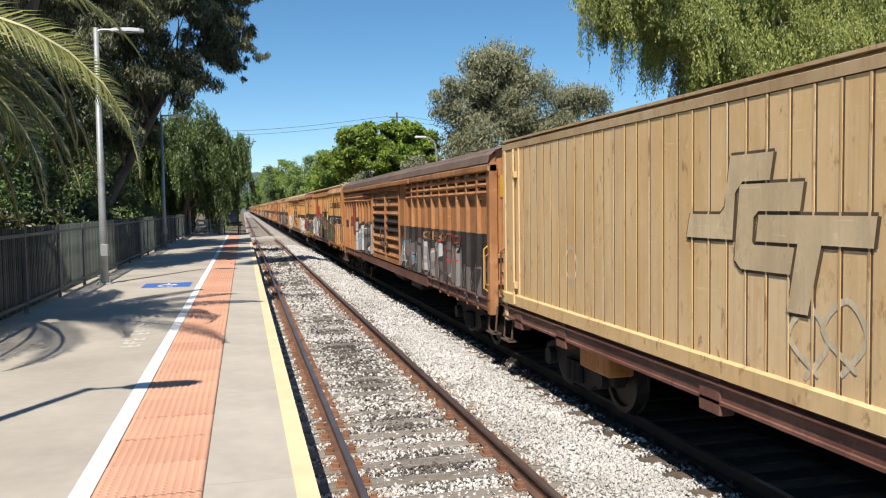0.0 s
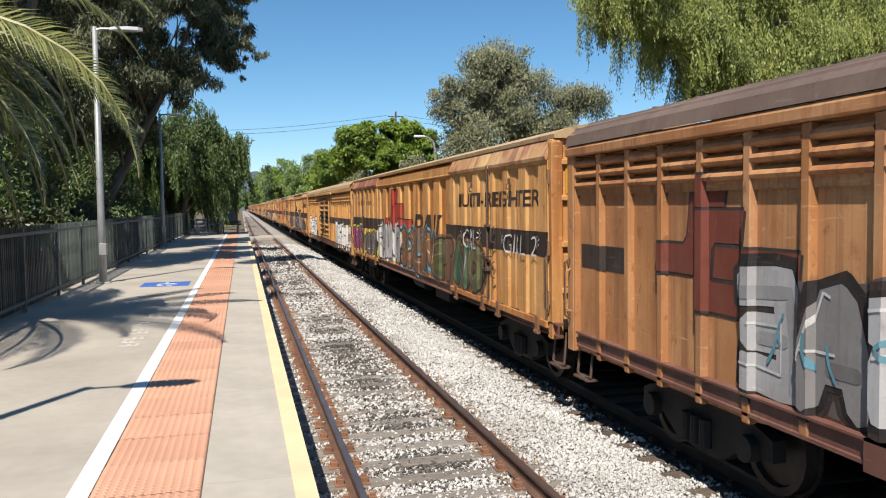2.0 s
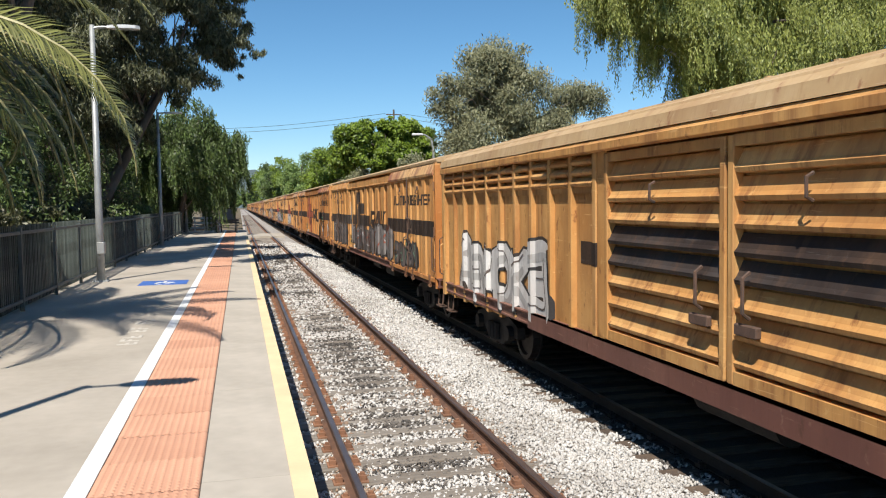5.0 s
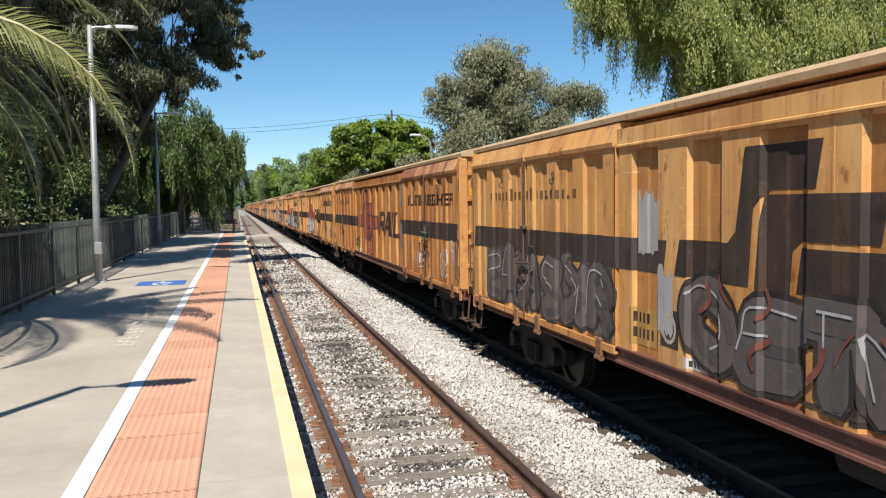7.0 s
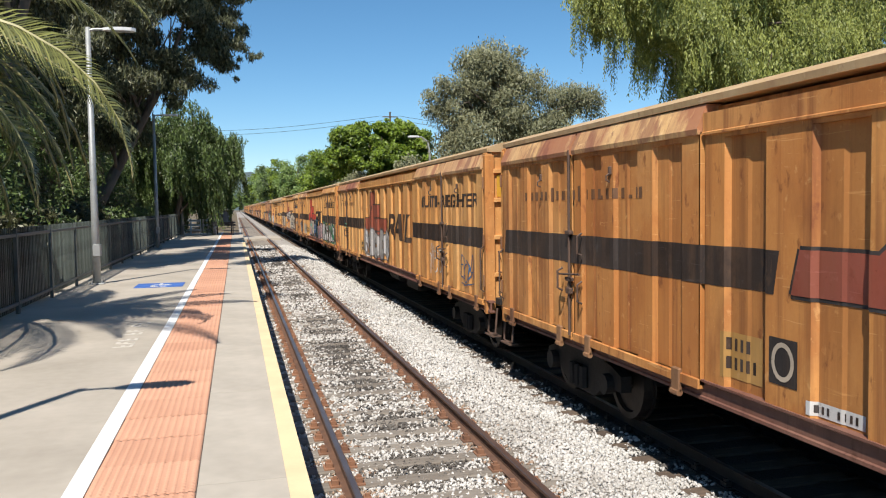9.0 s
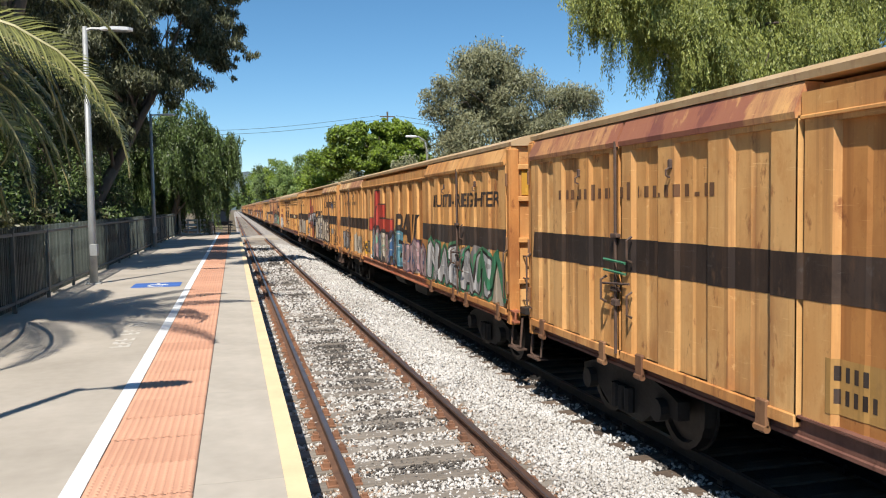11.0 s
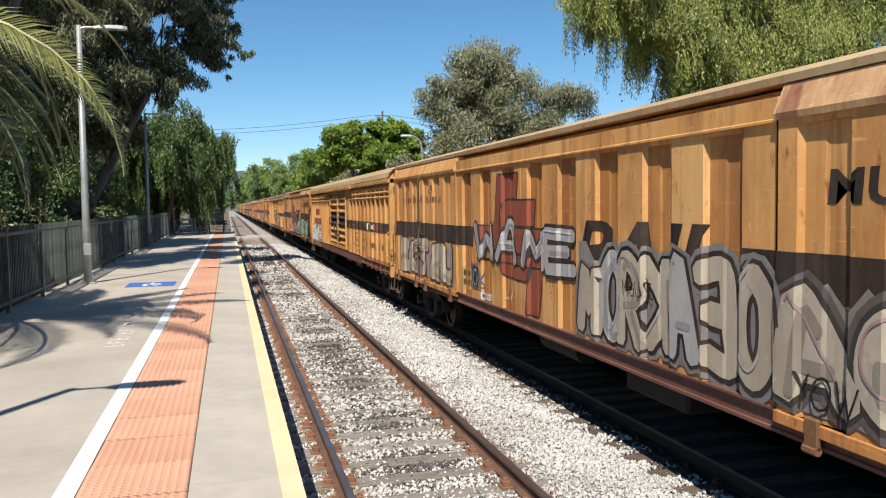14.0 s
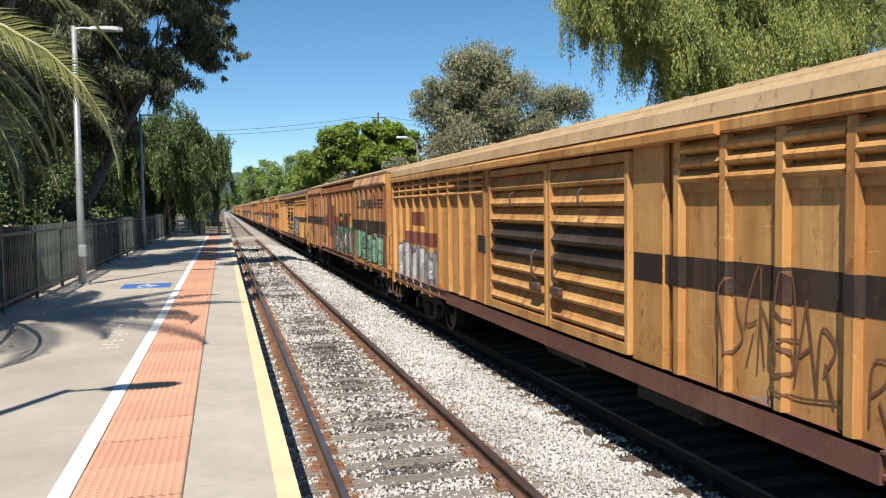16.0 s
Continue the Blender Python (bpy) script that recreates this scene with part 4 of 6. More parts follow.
        tube(bm, [(-HALF - 0.10, j - 0.35, 1.64), (-HALF - 0.10, j + 0.32, 1.60)], 0.014, 6)
        box(bm, -HALF - 0.09, -HALF - 0.03, j - 0.02, j + 0.11, 1.36, 1.44, bevel=0.01)
        for q in (j - 1.1, j + 1.1):
            box(bm, -HALF - 0.055, -HALF - 0.02, q - 0.03, q + 0.03, 2.84, 2.94, bevel=0.01)
            tube(bm, [(-HALF - 0.04, q, 2.86), (-HALF - 0.085, q, 2.83), (-HALF - 0.085, q, 2.78), (-HALF - 0.04, q, 2.76)], 0.011, 6)
        part("lock_gear", bm, M_PIPE, w, "rusty door lock rods and handles")
        if (index == 5 and j < 5) or (index == 6 and j > 15):
            for z in (1.74, 1.86):
                bar_bm = tube(bmesh.new(), [(-HALF - 0.10, j - 0.26, z), (-HALF - 0.10, j + 0.26, z + 0.02)], 0.017, 6)
                part("lock_bar", bar_bm, ink("green", COL["green"]), w, "green painted lock bar")
    for q in (0.54, 21.39):
        bm = box(bmesh.new(), -HALF - 0.02, -HALF + 0.15, q - 0.065, q + 0.065, 0.62, 3.38, bevel=0.01)
        post = part("corner_post", bm, M_TAN, w)
        for z in (1.2, 1.9, 2.9):
            bm = tube(bmesh.new(), [(-HALF - 0.04, q, z - 0.10), (-HALF - 0.04, q, z + 0.10)], 0.02, 8)
            part("pin", bm, M_RUSTY, post)
    arc = [(-HALF + 0.02, 3.43), (-HALF + 0.012, 3.49), (-1.15, 3.58), (-0.75, 3.66), (0, 3.71), (0.75, 3.66), (1.15, 3.58), (HALF + 0.04, 3.49), (HALF + 0.03, 3.43)]
    bm = bmesh.new()
    loft(bm, arc, 0.46, 21.44)
    part("roof", bm, M_ROOF, w, "dusty pressed steel roof")
    end_wall(w, 0.56, -1, body, True)
    end_wall(w, 21.38, 1, body, False)
    # lettering and paint
    dark = ink(band, COL[band])
    if paints is None:
        return w
    decal("stripe", bar(21.25, 14.5, 1.76, 2.12, 0.07), VAN, dark, w, 0.003, "dark brown painted stripe")
    decal("stripe", bar(6.75, 0.66, 1.76, 2.12, 0.07), VAN, dark, w, 0.003, "dark brown painted stripe")
    if emblem_col == "charcoal":
        decal("emblem", emblem(), VAN, dark, w, 0.005, "interlocked dark band mark")
    elif emblem_col:
        e = decal("emblem", emblem(0, 0.06), VAN, ink("charcoal" if emblem_col != "black" else "amber", COL["charcoal" if emblem_col != "black" else "amber"]), w, 0.0038, "interlocked band mark")
        decal("band_shape", emblem(), VAN, ink(emblem_col, COL[emblem_col]), e, 0.0085)
    if rail:
        decal("lettering", words("RAIL", 10.05, 6.95, 1.59, 2.31, 0.28, 0.022), VAN, dark, w, 0.004, "bold slanted RAIL lettering")
    decal("lettering", words("MULTI-FREIGHTER", 5.62, 1.02, 2.48, 2.74, 0.06, 0.024), VAN, dark, w, 0.004, "bold MULTI-FREIGHTER lettering")
    letter_bars(20.3, 16.6, 2.57, 2.69, "xxx.xxTxxxixTixx.xxx.xx", VAN, ink("umber", (0.20, 0.095, 0.045)), w, 0.004)
    shade = "amber" if index in (2, 7) else "straw"
    pl = decal("number_panel", bar(15.25, 14.72, 0.95, 1.36), VAN, ink(shade, COL[shade]), w, 0.004, "yellow number panel with dark bars")
    letter_bars(15.20, 14.86, 1.2, 1.31, "xxxx", VAN, dark, pl, 0.006)
    letter_bars(15.20, 14.78, 1.03, 1.14, "xxxxx", VAN, dark, pl, 0.006)
    pl = decal("round_plate", bar(14.55, 14.2, 1.04, 1.42), VAN, ink("charcoal", COL["charcoal"]), w, 0.004, "dark plate with a pale ring")
    bm = ribbon(bmesh.new(), [(14.375 + 0.12 * math.cos(a), 1.23 + 0.14 * math.sin(a)) for a in np.linspace(0, 6.29, 18)], 0.04, 0, False)
    decal("ring", bm, VAN, ink("putty", COL["putty"]), pl, 0.007)
    pl = decal("test_panel", bar(14.1, 13.55, 0.88, 0.99), VAN, ink("white", COL["white"]), w, 0.004, "white panel with small dark bars")
    letter_bars(14.05, 13.6, 0.905, 0.965, "xxx xixx", VAN, dark, pl, 0.007)
    return w


def louvre_van(index, y, body, roof, label, band=True, low_band=False):
    w = thing("louvre_wagon", X2, y, RAIL, label, "freight wagon", "wagons of the train")
    underbody(w, M_SILL)
    bm = bmesh.new()
    box(bm, -HALF + 0.12, HALF, 0.42, PITCH - 0.15, 0.80, 3.25)
    part("body", bm, body, w)
    bm = bmesh.new()                                # plates behind the posts, deeper at the wagon's ends
    def foot(q):
        return 0.60 + 0.26 * min(1, max(0, (min(q, PITCH - q) - 4.2) / 1.6))
    for ps in VAN_POSTS:
        for a, b in zip(ps, ps[1:]):
            vs = [bm.verts.new((-HALF + 0.075, q, z)) for q, z in ((a, foot(a)), (b, foot(b)), (b, 2.70), (a, 2.70))]
            bm.faces.new(vs)
            vs2 = [bm.verts.new((-HALF + 0.04, q, z)) for q, z in ((a + 0.05, 2.62), (b - 0.05, 2.62), (b - 0.05, 2.72), (a + 0.05, 2.72))]
            bm.faces.new(vs2)
            part("side_plate", bm, body, w)
            bm = bmesh.new()
    bm.free()
    for ps in VAN_POSTS:
        gap, slat = ps[1] - ps[0], None
        for a in ps[:-1]:
            for z in (2.745, 2.885, 3.02):
                if slat is None:
                    bm = loft(bmesh.new(), [(-HALF + 0.06, z - 0.045), (-HALF + 0.005, z - 0.03), (-HALF - 0.01, z), (-HALF + 0.01, z + 0.03), (-HALF + 0.09, z + 0.075)], a + 0.05, a + gap - 0.05, caps=False)
                    slat = part("louvre", bm, body, w)
                else:
                    share("louvre", slat.data, w, pose(0, a - ps[0], z - 2.745))
        for q in ps:
            bm = bmesh.new()
            box(bm, -HALF, -HALF + 0.09, q - 0.055, q + 0.055, foot(q) - 0.01, 3.12, bevel=0.012)
            part("post", bm, body, w)
    bm = bmesh.new()
    box(bm, -HALF + 0.02, -HALF + 0.10, 8.26, 8.88, 0.84, 3.12, bevel=0.008)
    part("plain_plate", bm, body, w)
    bm = box(bmesh.new(), -HALF + 0.02, -HALF + 0.10, 13.74, 14.02, 0.84, 3.12, bevel=0.008)
    part("plain_plate", bm, body, w)
    for a, b in ((8.92, 11.18), (11.22, 13.72)):
        bm = bmesh.new()
        box(bm, -HALF - 0.02, -HALF + 0.10, a, a + 0.09, 0.88, 3.08, bevel=0.01)
        box(bm, -HALF - 0.02, -HALF + 0.10, b - 0.09, b, 0.88, 3.08, bevel=0.01)
        box(bm, -HALF - 0.015, -HALF + 0.10, a + 0.09, b - 0.09, 0.88, 1.0)
        box(bm, -HALF - 0.015, -HALF + 0.10, a + 0.09, b - 0.09, 2.98, 3.08)
        d = part("door", bm, body, w)
        for i in range(8):
            z = 1.03 + i * 0.245
            bm = loft(bmesh.new(), [(-HALF + 0.09, z), (-HALF + 0.0, z + 0.01), (-HALF - 0.012, z + 0.05), (-HALF + 0.02, z + 0.085), (-HALF + 0.085, z + 0.22)], a + 0.09, b - 0.09)
            part("slat", bm, ink("band", COL["band"]) if band and 3 <= i <= 4 else body, d)
        bm = bmesh.new()
        q = b - 0.35 if a < 10 else a + 0.35
        tube(bm, [(-HALF - 0.03, (a + b) / 2, 2.5), (-HALF - 0.09, (a + b) / 2, 2.53), (-HALF - 0.09, (a + b) / 2, 2.68), (-HALF - 0.03, (a + b) / 2, 2.71)], 0.016, 6)
        tube(bm, [(-HALF - 0.03, q, 1.5), (-HALF - 0.10, q, 1.55), (-HALF - 0.10, q, 1.85), (-HALF - 0.03, q, 1.9)], 0.018, 6)
        box(bm, -HALF - 0.08, -HALF - 0.02, q - 0.16, q + 0.16, 1.35, 1.45, bevel=0.01)
        part("handle", bm, M_PIPE, d, "rusty door handle")
    bm = bmesh.new()
    loft(bm, [(-HALF - 0.02, 3.12), (-HALF - 0.05, 3.14), (-HALF - 0.05, 3.22), (-HALF - 0.02, 3.26), (-HALF + 0.12, 3.28), (-HALF + 0.12, 3.12)], 0.3, PITCH - 0.1)
    loft(bm, [(-HALF - 0.05, 3.10), (-HALF - 0.11, 3.12), (-HALF - 0.11, 3.20), (-HALF - 0.05, 3.22)], 7.2, 15.6)
    part("eave", bm, body, w, "rust-streaked eave and door track")
    bm = bmesh.new()
    loft(bm, [(-HALF - 0.02, 0.62), (-HALF + 0.06, 0.62), (-HALF + 0.06, 0.66), (-HALF + 0.03, 0.66), (-HALF + 0.03, 0.86), (-HALF - 0.02, 0.86)], 5.4, 16.4)
    part("sole_bar", bm, M_SILL, w)
    bm = bmesh.new()                                 # arched roof with pressed ridges along it
    n = 13
    for i in range(n):
        t0, t1 = math.pi * i / n, math.pi * (i + 1) / n
        p = [(-math.cos(t) * (HALF + 0.045), 3.262 + 0.42 * max(0.0, math.sin(t)) ** 0.8) for t in (t0, t0 + (t1 - t0) * 0.82, t0 + (t1 - t0) * 0.9, t1)]
        p[1] = (p[1][0], p[1][1]); p[2] = (p[2][0], p[2][1] + 0.018)
        for (x0, z0), (x1, z1) in zip(p, p[1:]):
            vs = [bm.verts.new(c) for c in ((x0, 0.26, z0), (x1, 0.26, z1), (x1, PITCH - 0.08, z1), (x0, PITCH - 0.08, z0))]
            bm.faces.new(vs)
    for i in range(24):
        for x, z in ((-1.28, 3.42), (-0.9, 3.6)):
            box(bm, x - 0.03, x + 0.03, 0.5 + 0.9 * i, 0.56 + 0.9 * i, z - 0.02, z + 0.03)
    part("roof", bm, roof, w, "arched ridged roof")
    end_wall(w, 0.40, -1, body, True, True)
    end_wall(w, PITCH - 0.14, 1, body, False)
    for q in (0.40, PITCH - 0.16):
        bm = bmesh.new()
        box(bm, -HALF - 0.01, -HALF + 0.14, q - 0.10, q + 0.10, 0.58, 3.24, bevel=0.012)
        tube(bm, [(-HALF - 0.01, q, 1.1), (-HALF - 0.08, q, 1.14), (-HALF - 0.08, q, 1.62), (-HALF - 0.01, q, 1.66)], 0.014, 6)
        part("corner_post", bm, body, w)
    if low_band:
        decal("stripe", bar(8.9, 0.40, 0.66, 2.0), LOUVRE, ink("charcoal", COL["charcoal"]), w, 0.004, "broad dark painted lower half")
    elif band:
        decal("stripe", bar(8.85, 0.40, 1.72, 2.01), LOUVRE, ink("band", COL["band"]), w, 0.004, "dark brown painted stripe")
        decal("stripe", bar(14.6, 13.78, 1.72, 2.01), LOUVRE, ink("band", COL["band"]), w, 0.004, "dark brown painted stripe")
    return w


def cream_van(y):
    w = thing("box_wagon", X2, y, RAIL, "cream ribbed steel box wagon with a raised mark", "freight wagon", "wagons of the train")
    underbody(w, M_SILL)
    bm = bmesh.new()
    box(bm, -HALF + 0.06, HALF, 0.3, 21.35, 1.05, 3.46)
    part("body", bm, M_CREAM, w)
    bm = bmesh.new()
    sheet(bm, [(0.3, 0.0), (7.0, 0.0), (14.0, 0.0), (21.35, 0.0)], 1.08, 3.40, 3.38)
    part("side_sheet", bm, M_CREAM, w)
    # thin dark strips paint the shadow line beside each lap
    seam = part("seam", box(bmesh.new(), -HALF - 0.003, -HALF + 0.01, -0.011, 0.008, 1.10, 3.40), M_SEAM, w)
    lap = part("lap", box(bmesh.new(), -HALF - 0.009, -HALF + 0.01, 0.008, 0.030, 1.10, 3.40), M_CREAM, w)
    for i, c in enumerate(CREAM_RIBS):
        for ob in (seam, lap):
            if i == 0:
                ob.matrix_basis = pose(0, c, 0)
            else:
                share(ob.name.split(".")[0], ob.data, w, pose(0, c, 0))
    bm = loft(bmesh.new(), [(-HALF - 0.04, 0.92), (-HALF - 0.04, 1.08), (-HALF - 0.01, 1.10), (-HALF + 0.1, 1.10), (-HALF + 0.1, 0.92)], 0.25, 21.40)
    part("bottom_rail", bm, M_CREAM, w)
    bm = loft(bmesh.new(), [(-HALF - 0.012, 3.41), (-HALF - 0.015, 3.50), (-HALF + 0.05, 3.54), (HALF, 3.54), (HALF, 3.41)], 0.25, 21.40)
    box(bm, -HALF - 0.02, HALF, 0.27, 21.38, 3.54, 3.57)
    part("roof", bm, M_ROOF, w)
    bm = bmesh.new()
    for q, t in ((20.6, 0.03), (21.3, 0.06)):
        box(bm, -HALF - 0.02, -HALF + 0.02, q - t, q + t, 1.08, 3.40, bevel=0.006)
    tube(bm, [(-HALF - 0.05, 20.72, 0.95), (-HALF - 0.05, 20.72, 3.4)], 0.018, 6)
    for z in (1.25, 3.0):
        box(bm, -HALF - 0.07, -HALF - 0.01, 20.66, 20.78, z - 0.05, z + 0.05)
    part("door_post", bm, M_CREAM, w)
    bm = bmesh.new()
    box(bm, -HALF + 0.05, -HALF + 0.15, 0.4, 21.2, 0.70, 0.92)
    for q in (20.7, 18.9, 15.2, 11.5):
        box(bm, -HALF + 0.0, -HALF + 0.16, q - 0.18, q + 0.18, 0.55, 0.90, bevel=0.01)
    part("side_beam", bm, M_SILL, w)
    bm = bmesh.new()
    box(bm, -HALF + 0.15, -HALF + 0.5, 17.7, 18.6, 0.35, 0.88, bevel=0.02)
    part("tool_box", bm, M_TAN, w, "ochre steel box under the floor")
    flatside = Side([(0.3, 0.0), (21.35, 0.0)], 9)
    e = decal("emblem", emblem_cream(0.085), flatside, M_SEAM, w, 0.006, "raised cream mark with rusty edges")
    decal("band_shape", emblem_cream(0), flatside, ink("shell", (0.88, 0.67, 0.40)), e, 0.017)
    for k, (a, z) in enumerate(((13.2, 1.45), (13.6, 1.35), (18.3, 1.6))):
        bm = ribbon(bmesh.new(), smooth_line([(a + 0.25, z - 0.2), (a, z + 0.1), (a + 0.2, z + 0.35), (a + 0.45, z + 0.1), (a + 0.1, z - 0.15)]), 0.05)
        decal("scrawl", bm, flatside, ink("chalk", (0.84, 0.70, 0.48)), w, 0.004, "faint white spray scrawl")
    end_wall(w, 21.30, 1, M_CREAM, False)
    end_wall(w, 0.30, -1, M_CREAM, False)
    return w


def emblem_cream(grow):
    bm = emblem(0, grow)
    for v in bm.verts:
        v.co.y = 14.33 + (v.co.y - 12.3) * 0.63
        v.co.z = 2.28 + (v.co.z - 1.93) * 0.62
    return bm


def tag_scrawl(w, side, y, z, size, col, seed):
    """A quick tag: four or five thin leaning letters and a flourish under them."""
    r = random.Random(seed)
    bm = bmesh.new()
    n, pen, k = r.choice((3, 4, 5)), r.uniform(0.020, 0.030), 0
    for i in range(n):
        fig = FIGURES[r.randrange(len(FIGURES))]
        base, wide, tall = y - size * 0.42 * (i + 1), size * r.uniform(0.30, 0.42), size * r.uniform(0.75, 1.15)
        drop, lean = z + size * r.uniform(-0.08, 0.08), r.uniform(-0.25, 0.05)
        for st in fig:
            pts = smooth_line([(base + wide * ((1 - a if i % 2 else a) + r.uniform(-0.25, 0.25)) + lean * b * wide, drop + tall * (b + r.uniform(-0.18, 0.18))) for a, b in st], 4)
            ribbon(bm, pts, pen, k * 0.0004)
            k += 1
    if r.random() < 0.6:
        ribbon(bm, smooth_line([(y - size * 0.1, z - size * 0.15), (y - size * 0.2 * n, z - size * r.uniform(0.1, 0.25)), (y - size * 0.45 * n, z - size * 0.05)], 4), pen * 0.8, k * 0.0004)
    decal("scrawl", bm, side, ink(col, COL[col]), w, 0.010, "quick spray-painted scrawl")


def spray_words(text, w, side, yl, yr, z0, z1, col, shear=0.15):
    decal("spray_words", words(text, yl, yr, z0, z1, shear, -0.012), side, ink(col, COL[col]), w, 0.036, col + " sprayed hand lettering " + text)


def start(i):
    return 13.44 + PITCH * (i - 1)


WAGONS = [cream_van(start(0))]
DARKLOUVRE = "brown louvre wagon with a dark lower half and grey graffiti"
w = louvre_van(1, start(1), M_FADE, M_ROOFD, DARKLOUVRE, low_band=True)
graffiti(w, LOUVRE, 8.8, 5.45, 0.90, 1.72, "mid", "charcoal", 15, 4, None, "white", 0.46, "grey", sharp=True, bits=("sky",), fills=("silver", "mid", "grey"))
graffiti(w, LOUVRE, 5.4, 2.6, 0.82, 1.70, "mid", "charcoal", 11, 4, None, "white", 0.52, "grey", sharp=True, bits=("red",), fills=("mid", "silver", "grey", "mid"))
graffiti(w, LOUVRE, 2.5, 0.55, 0.75, 1.4, "charcoal", "grey", 12, 6, None, "silver", 0.2, sharp=True)
graffiti(w, LOUVRE, 18.0, 14.0, 0.88, 2.0, "silver", "black", 13, 5, "charcoal", "white", 0.40, "grey", sharp=True, bits=("sky",), fills=("silver", "mid", "silver", "grey"))
decal("stripe", bar(21.5, 20.2, 1.70, 2.0), LOUVRE, ink("band", COL["band"]), w, 0.004, "dark brown painted stripe")
e = decal("emblem", emblem(6.0, 0.06, 0.62), LOUVRE, ink("charcoal", COL["charcoal"]), w, 0.0038, "interlocked band mark")
decal("band_shape", emblem(6.0, 0, 0.62), LOUVRE, ink("maroon", COL["maroon"]), e, 0.0085)
decal("lettering", words("ON THE RIGHT", 5.7, 3.5, 1.74, 1.94, 0, 0.01), LOUVRE, ink("tan", (0.36, 0.19, 0.085)), w, 0.034, "slogan lettering ON THE RIGHT TRACK")
decal("lettering", words("TRACK", 3.4, 2.4, 1.74, 1.94, 0, 0.01), LOUVRE, ink("brick", COL["brick"]), w, 0.034, "slogan lettering ON THE RIGHT TRACK")
WAGONS.append(w)

w = van(2, start(2), M_OCHRE, M_SILL, "red", True, "ochre box wagon with red mark and colourful graffiti")
graffiti(w, VAN, 15.45, 11.9, 0.92, 2.0, "silver", "black", 21, 5, None, "white", 0.40, "white", figures=[2, 0, 8, 7, 5], fills=("white", "silver", "white"))
graffiti(w, VAN, 11.85, 7.9, 0.90, 1.95, "brown", "black", 22, 4, "sky", "cream", 0.46, "brown", bits=("amber",))
graffiti(w, VAN, 7.9, 3.9, 0.90, 1.80, "olive", "charcoal", 23, 4, "brown", "mauve", 0.46, "umberwash", bits=("brown",), fills=("olive", "brown", "fern", "olive"))
graffiti(w, VAN, 21.3, 18.85, 0.92, 1.78, "pink", "plum", 24, 4, "yellow", "white", 0.45, "mint", bits=("blue",))
graffiti(w, VAN, 18.2, 15.7, 0.88, 1.72, "grey", "black", 25, 4, "yellow", "white", 0.5, None)
spray_words("*GIRL*", w, VAN, 5.25, 3.95, 1.70, 2.08, "white")
spray_words("*GIRL 2*", w, VAN, 2.75, 0.85, 1.74, 2.06, "white")
WAGONS.append(w)

w = louvre_van(3, start(3), M_DUN, M_ROOF, "ochre louvre wagon with white block graffiti")
graffiti(w, LOUVRE, 5.9, 0.5, 0.68, 1.80, "white", "black", 31, 7, None, "grey", 0.46, "charcoal", figures=[5, 4, 4, 1, 0, 5, 4])
graffiti(w, LOUVRE, 20.6, 15.6, 0.72, 1.9, "white", "black", 32, 6, None, "grey", 0.44, None)
tag_scrawl(w, LOUVRE, 1.0, 2.35, 0.35, "black", 33)
WAGONS.append(w)

w = van(4, start(4), M_OCHRE, M_SILL, "charcoal", True, "ochre box wagon with dark mark and grey graffiti")
graffiti(w, VAN, 13.95, 9.4, 0.92, 1.78, "grey", "charcoal", 41, 6, None, "silver", 0.48, None, bits=("maroon",))
graffiti(w, VAN, 9.0, 5.9, 0.90, 1.92, "mid", "charcoal", 42, 4, None, "silver", 0.46, "charcoal", sharp=True, bits=("brick",))
graffiti(w, VAN, 20.5, 15.6, 0.90, 1.80, "grey", "charcoal", 43, 6, None, "silver", 0.46, "grey")
graffiti(w, VAN, 5.6, 2.4, 0.90, 1.55, "grey", "charcoal", 44, 4, None, "mint", 0.4, None)
for q, z in ((14.9, 2.3), (14.5, 1.5)):
    decal("patch", cloud(q + 0.22, q - 0.2, z - 0.35, z + 0.35, random.Random(int(z * 10))), VAN, ink("silver", COL["silver"]), w, 0.006, "bare grey repair patch")
WAGONS.append(w)

w = van(5, start(5), M_TAN, M_SILL, "brick", True, "rust-streaked ochre box wagon with brick-red mark")
for q, z in ((6.45, 1.75), (6.3, 2.85)):
    decal("patch", cloud(q + 0.16, q - 0.12, z - 0.40, z + 0.3, random.Random(int(z * 10))), VAN, ink("mid", COL["mid"]), w, 0.006, "bare grey repair patch")
for q, z, s in ((4.4, 1.1, 0.35), (2.3, 1.0, 0.5), (1.3, 1.3, 0.4), (13.0, 1.0, 0.5)):
    tag_scrawl(w, VAN, q, z, s, "white" if q < 10 else "brown", int(q * 10))
WAGONS.append(w)

w = van(6, start(6), M_OCHRE, M_SILL, "brick", True, "orange-brown box wagon with brick-red mark and silver graffiti")
graffiti(w, VAN, 14.3, 9.8, 0.92, 1.85, "silver", "grey", 61, 5, None, "white", 0.40, None, sharp=True)
tag_scrawl(w, VAN, 4.8, 1.1, 0.6, "white", 62)
tag_scrawl(w, VAN, 2.2, 1.1, 0.5, "blue", 63)
decal("lettering", words("INDEPENDANT", 14.12, 13.45, 1.30, 1.37), VAN, ink("band", COL["band"]), w, 0.004, "small stencilled words")
decal("lettering", words("BRAKE", 13.95, 13.6, 1.20, 1.27), VAN, ink("band", COL["band"]), w, 0.004, "small stencilled words")
WAGONS.append(w)

w = van(7, start(7), M_OCHRE, M_SILLR, "red", True, "ochre box wagon with red mark and blue-mauve graffiti")
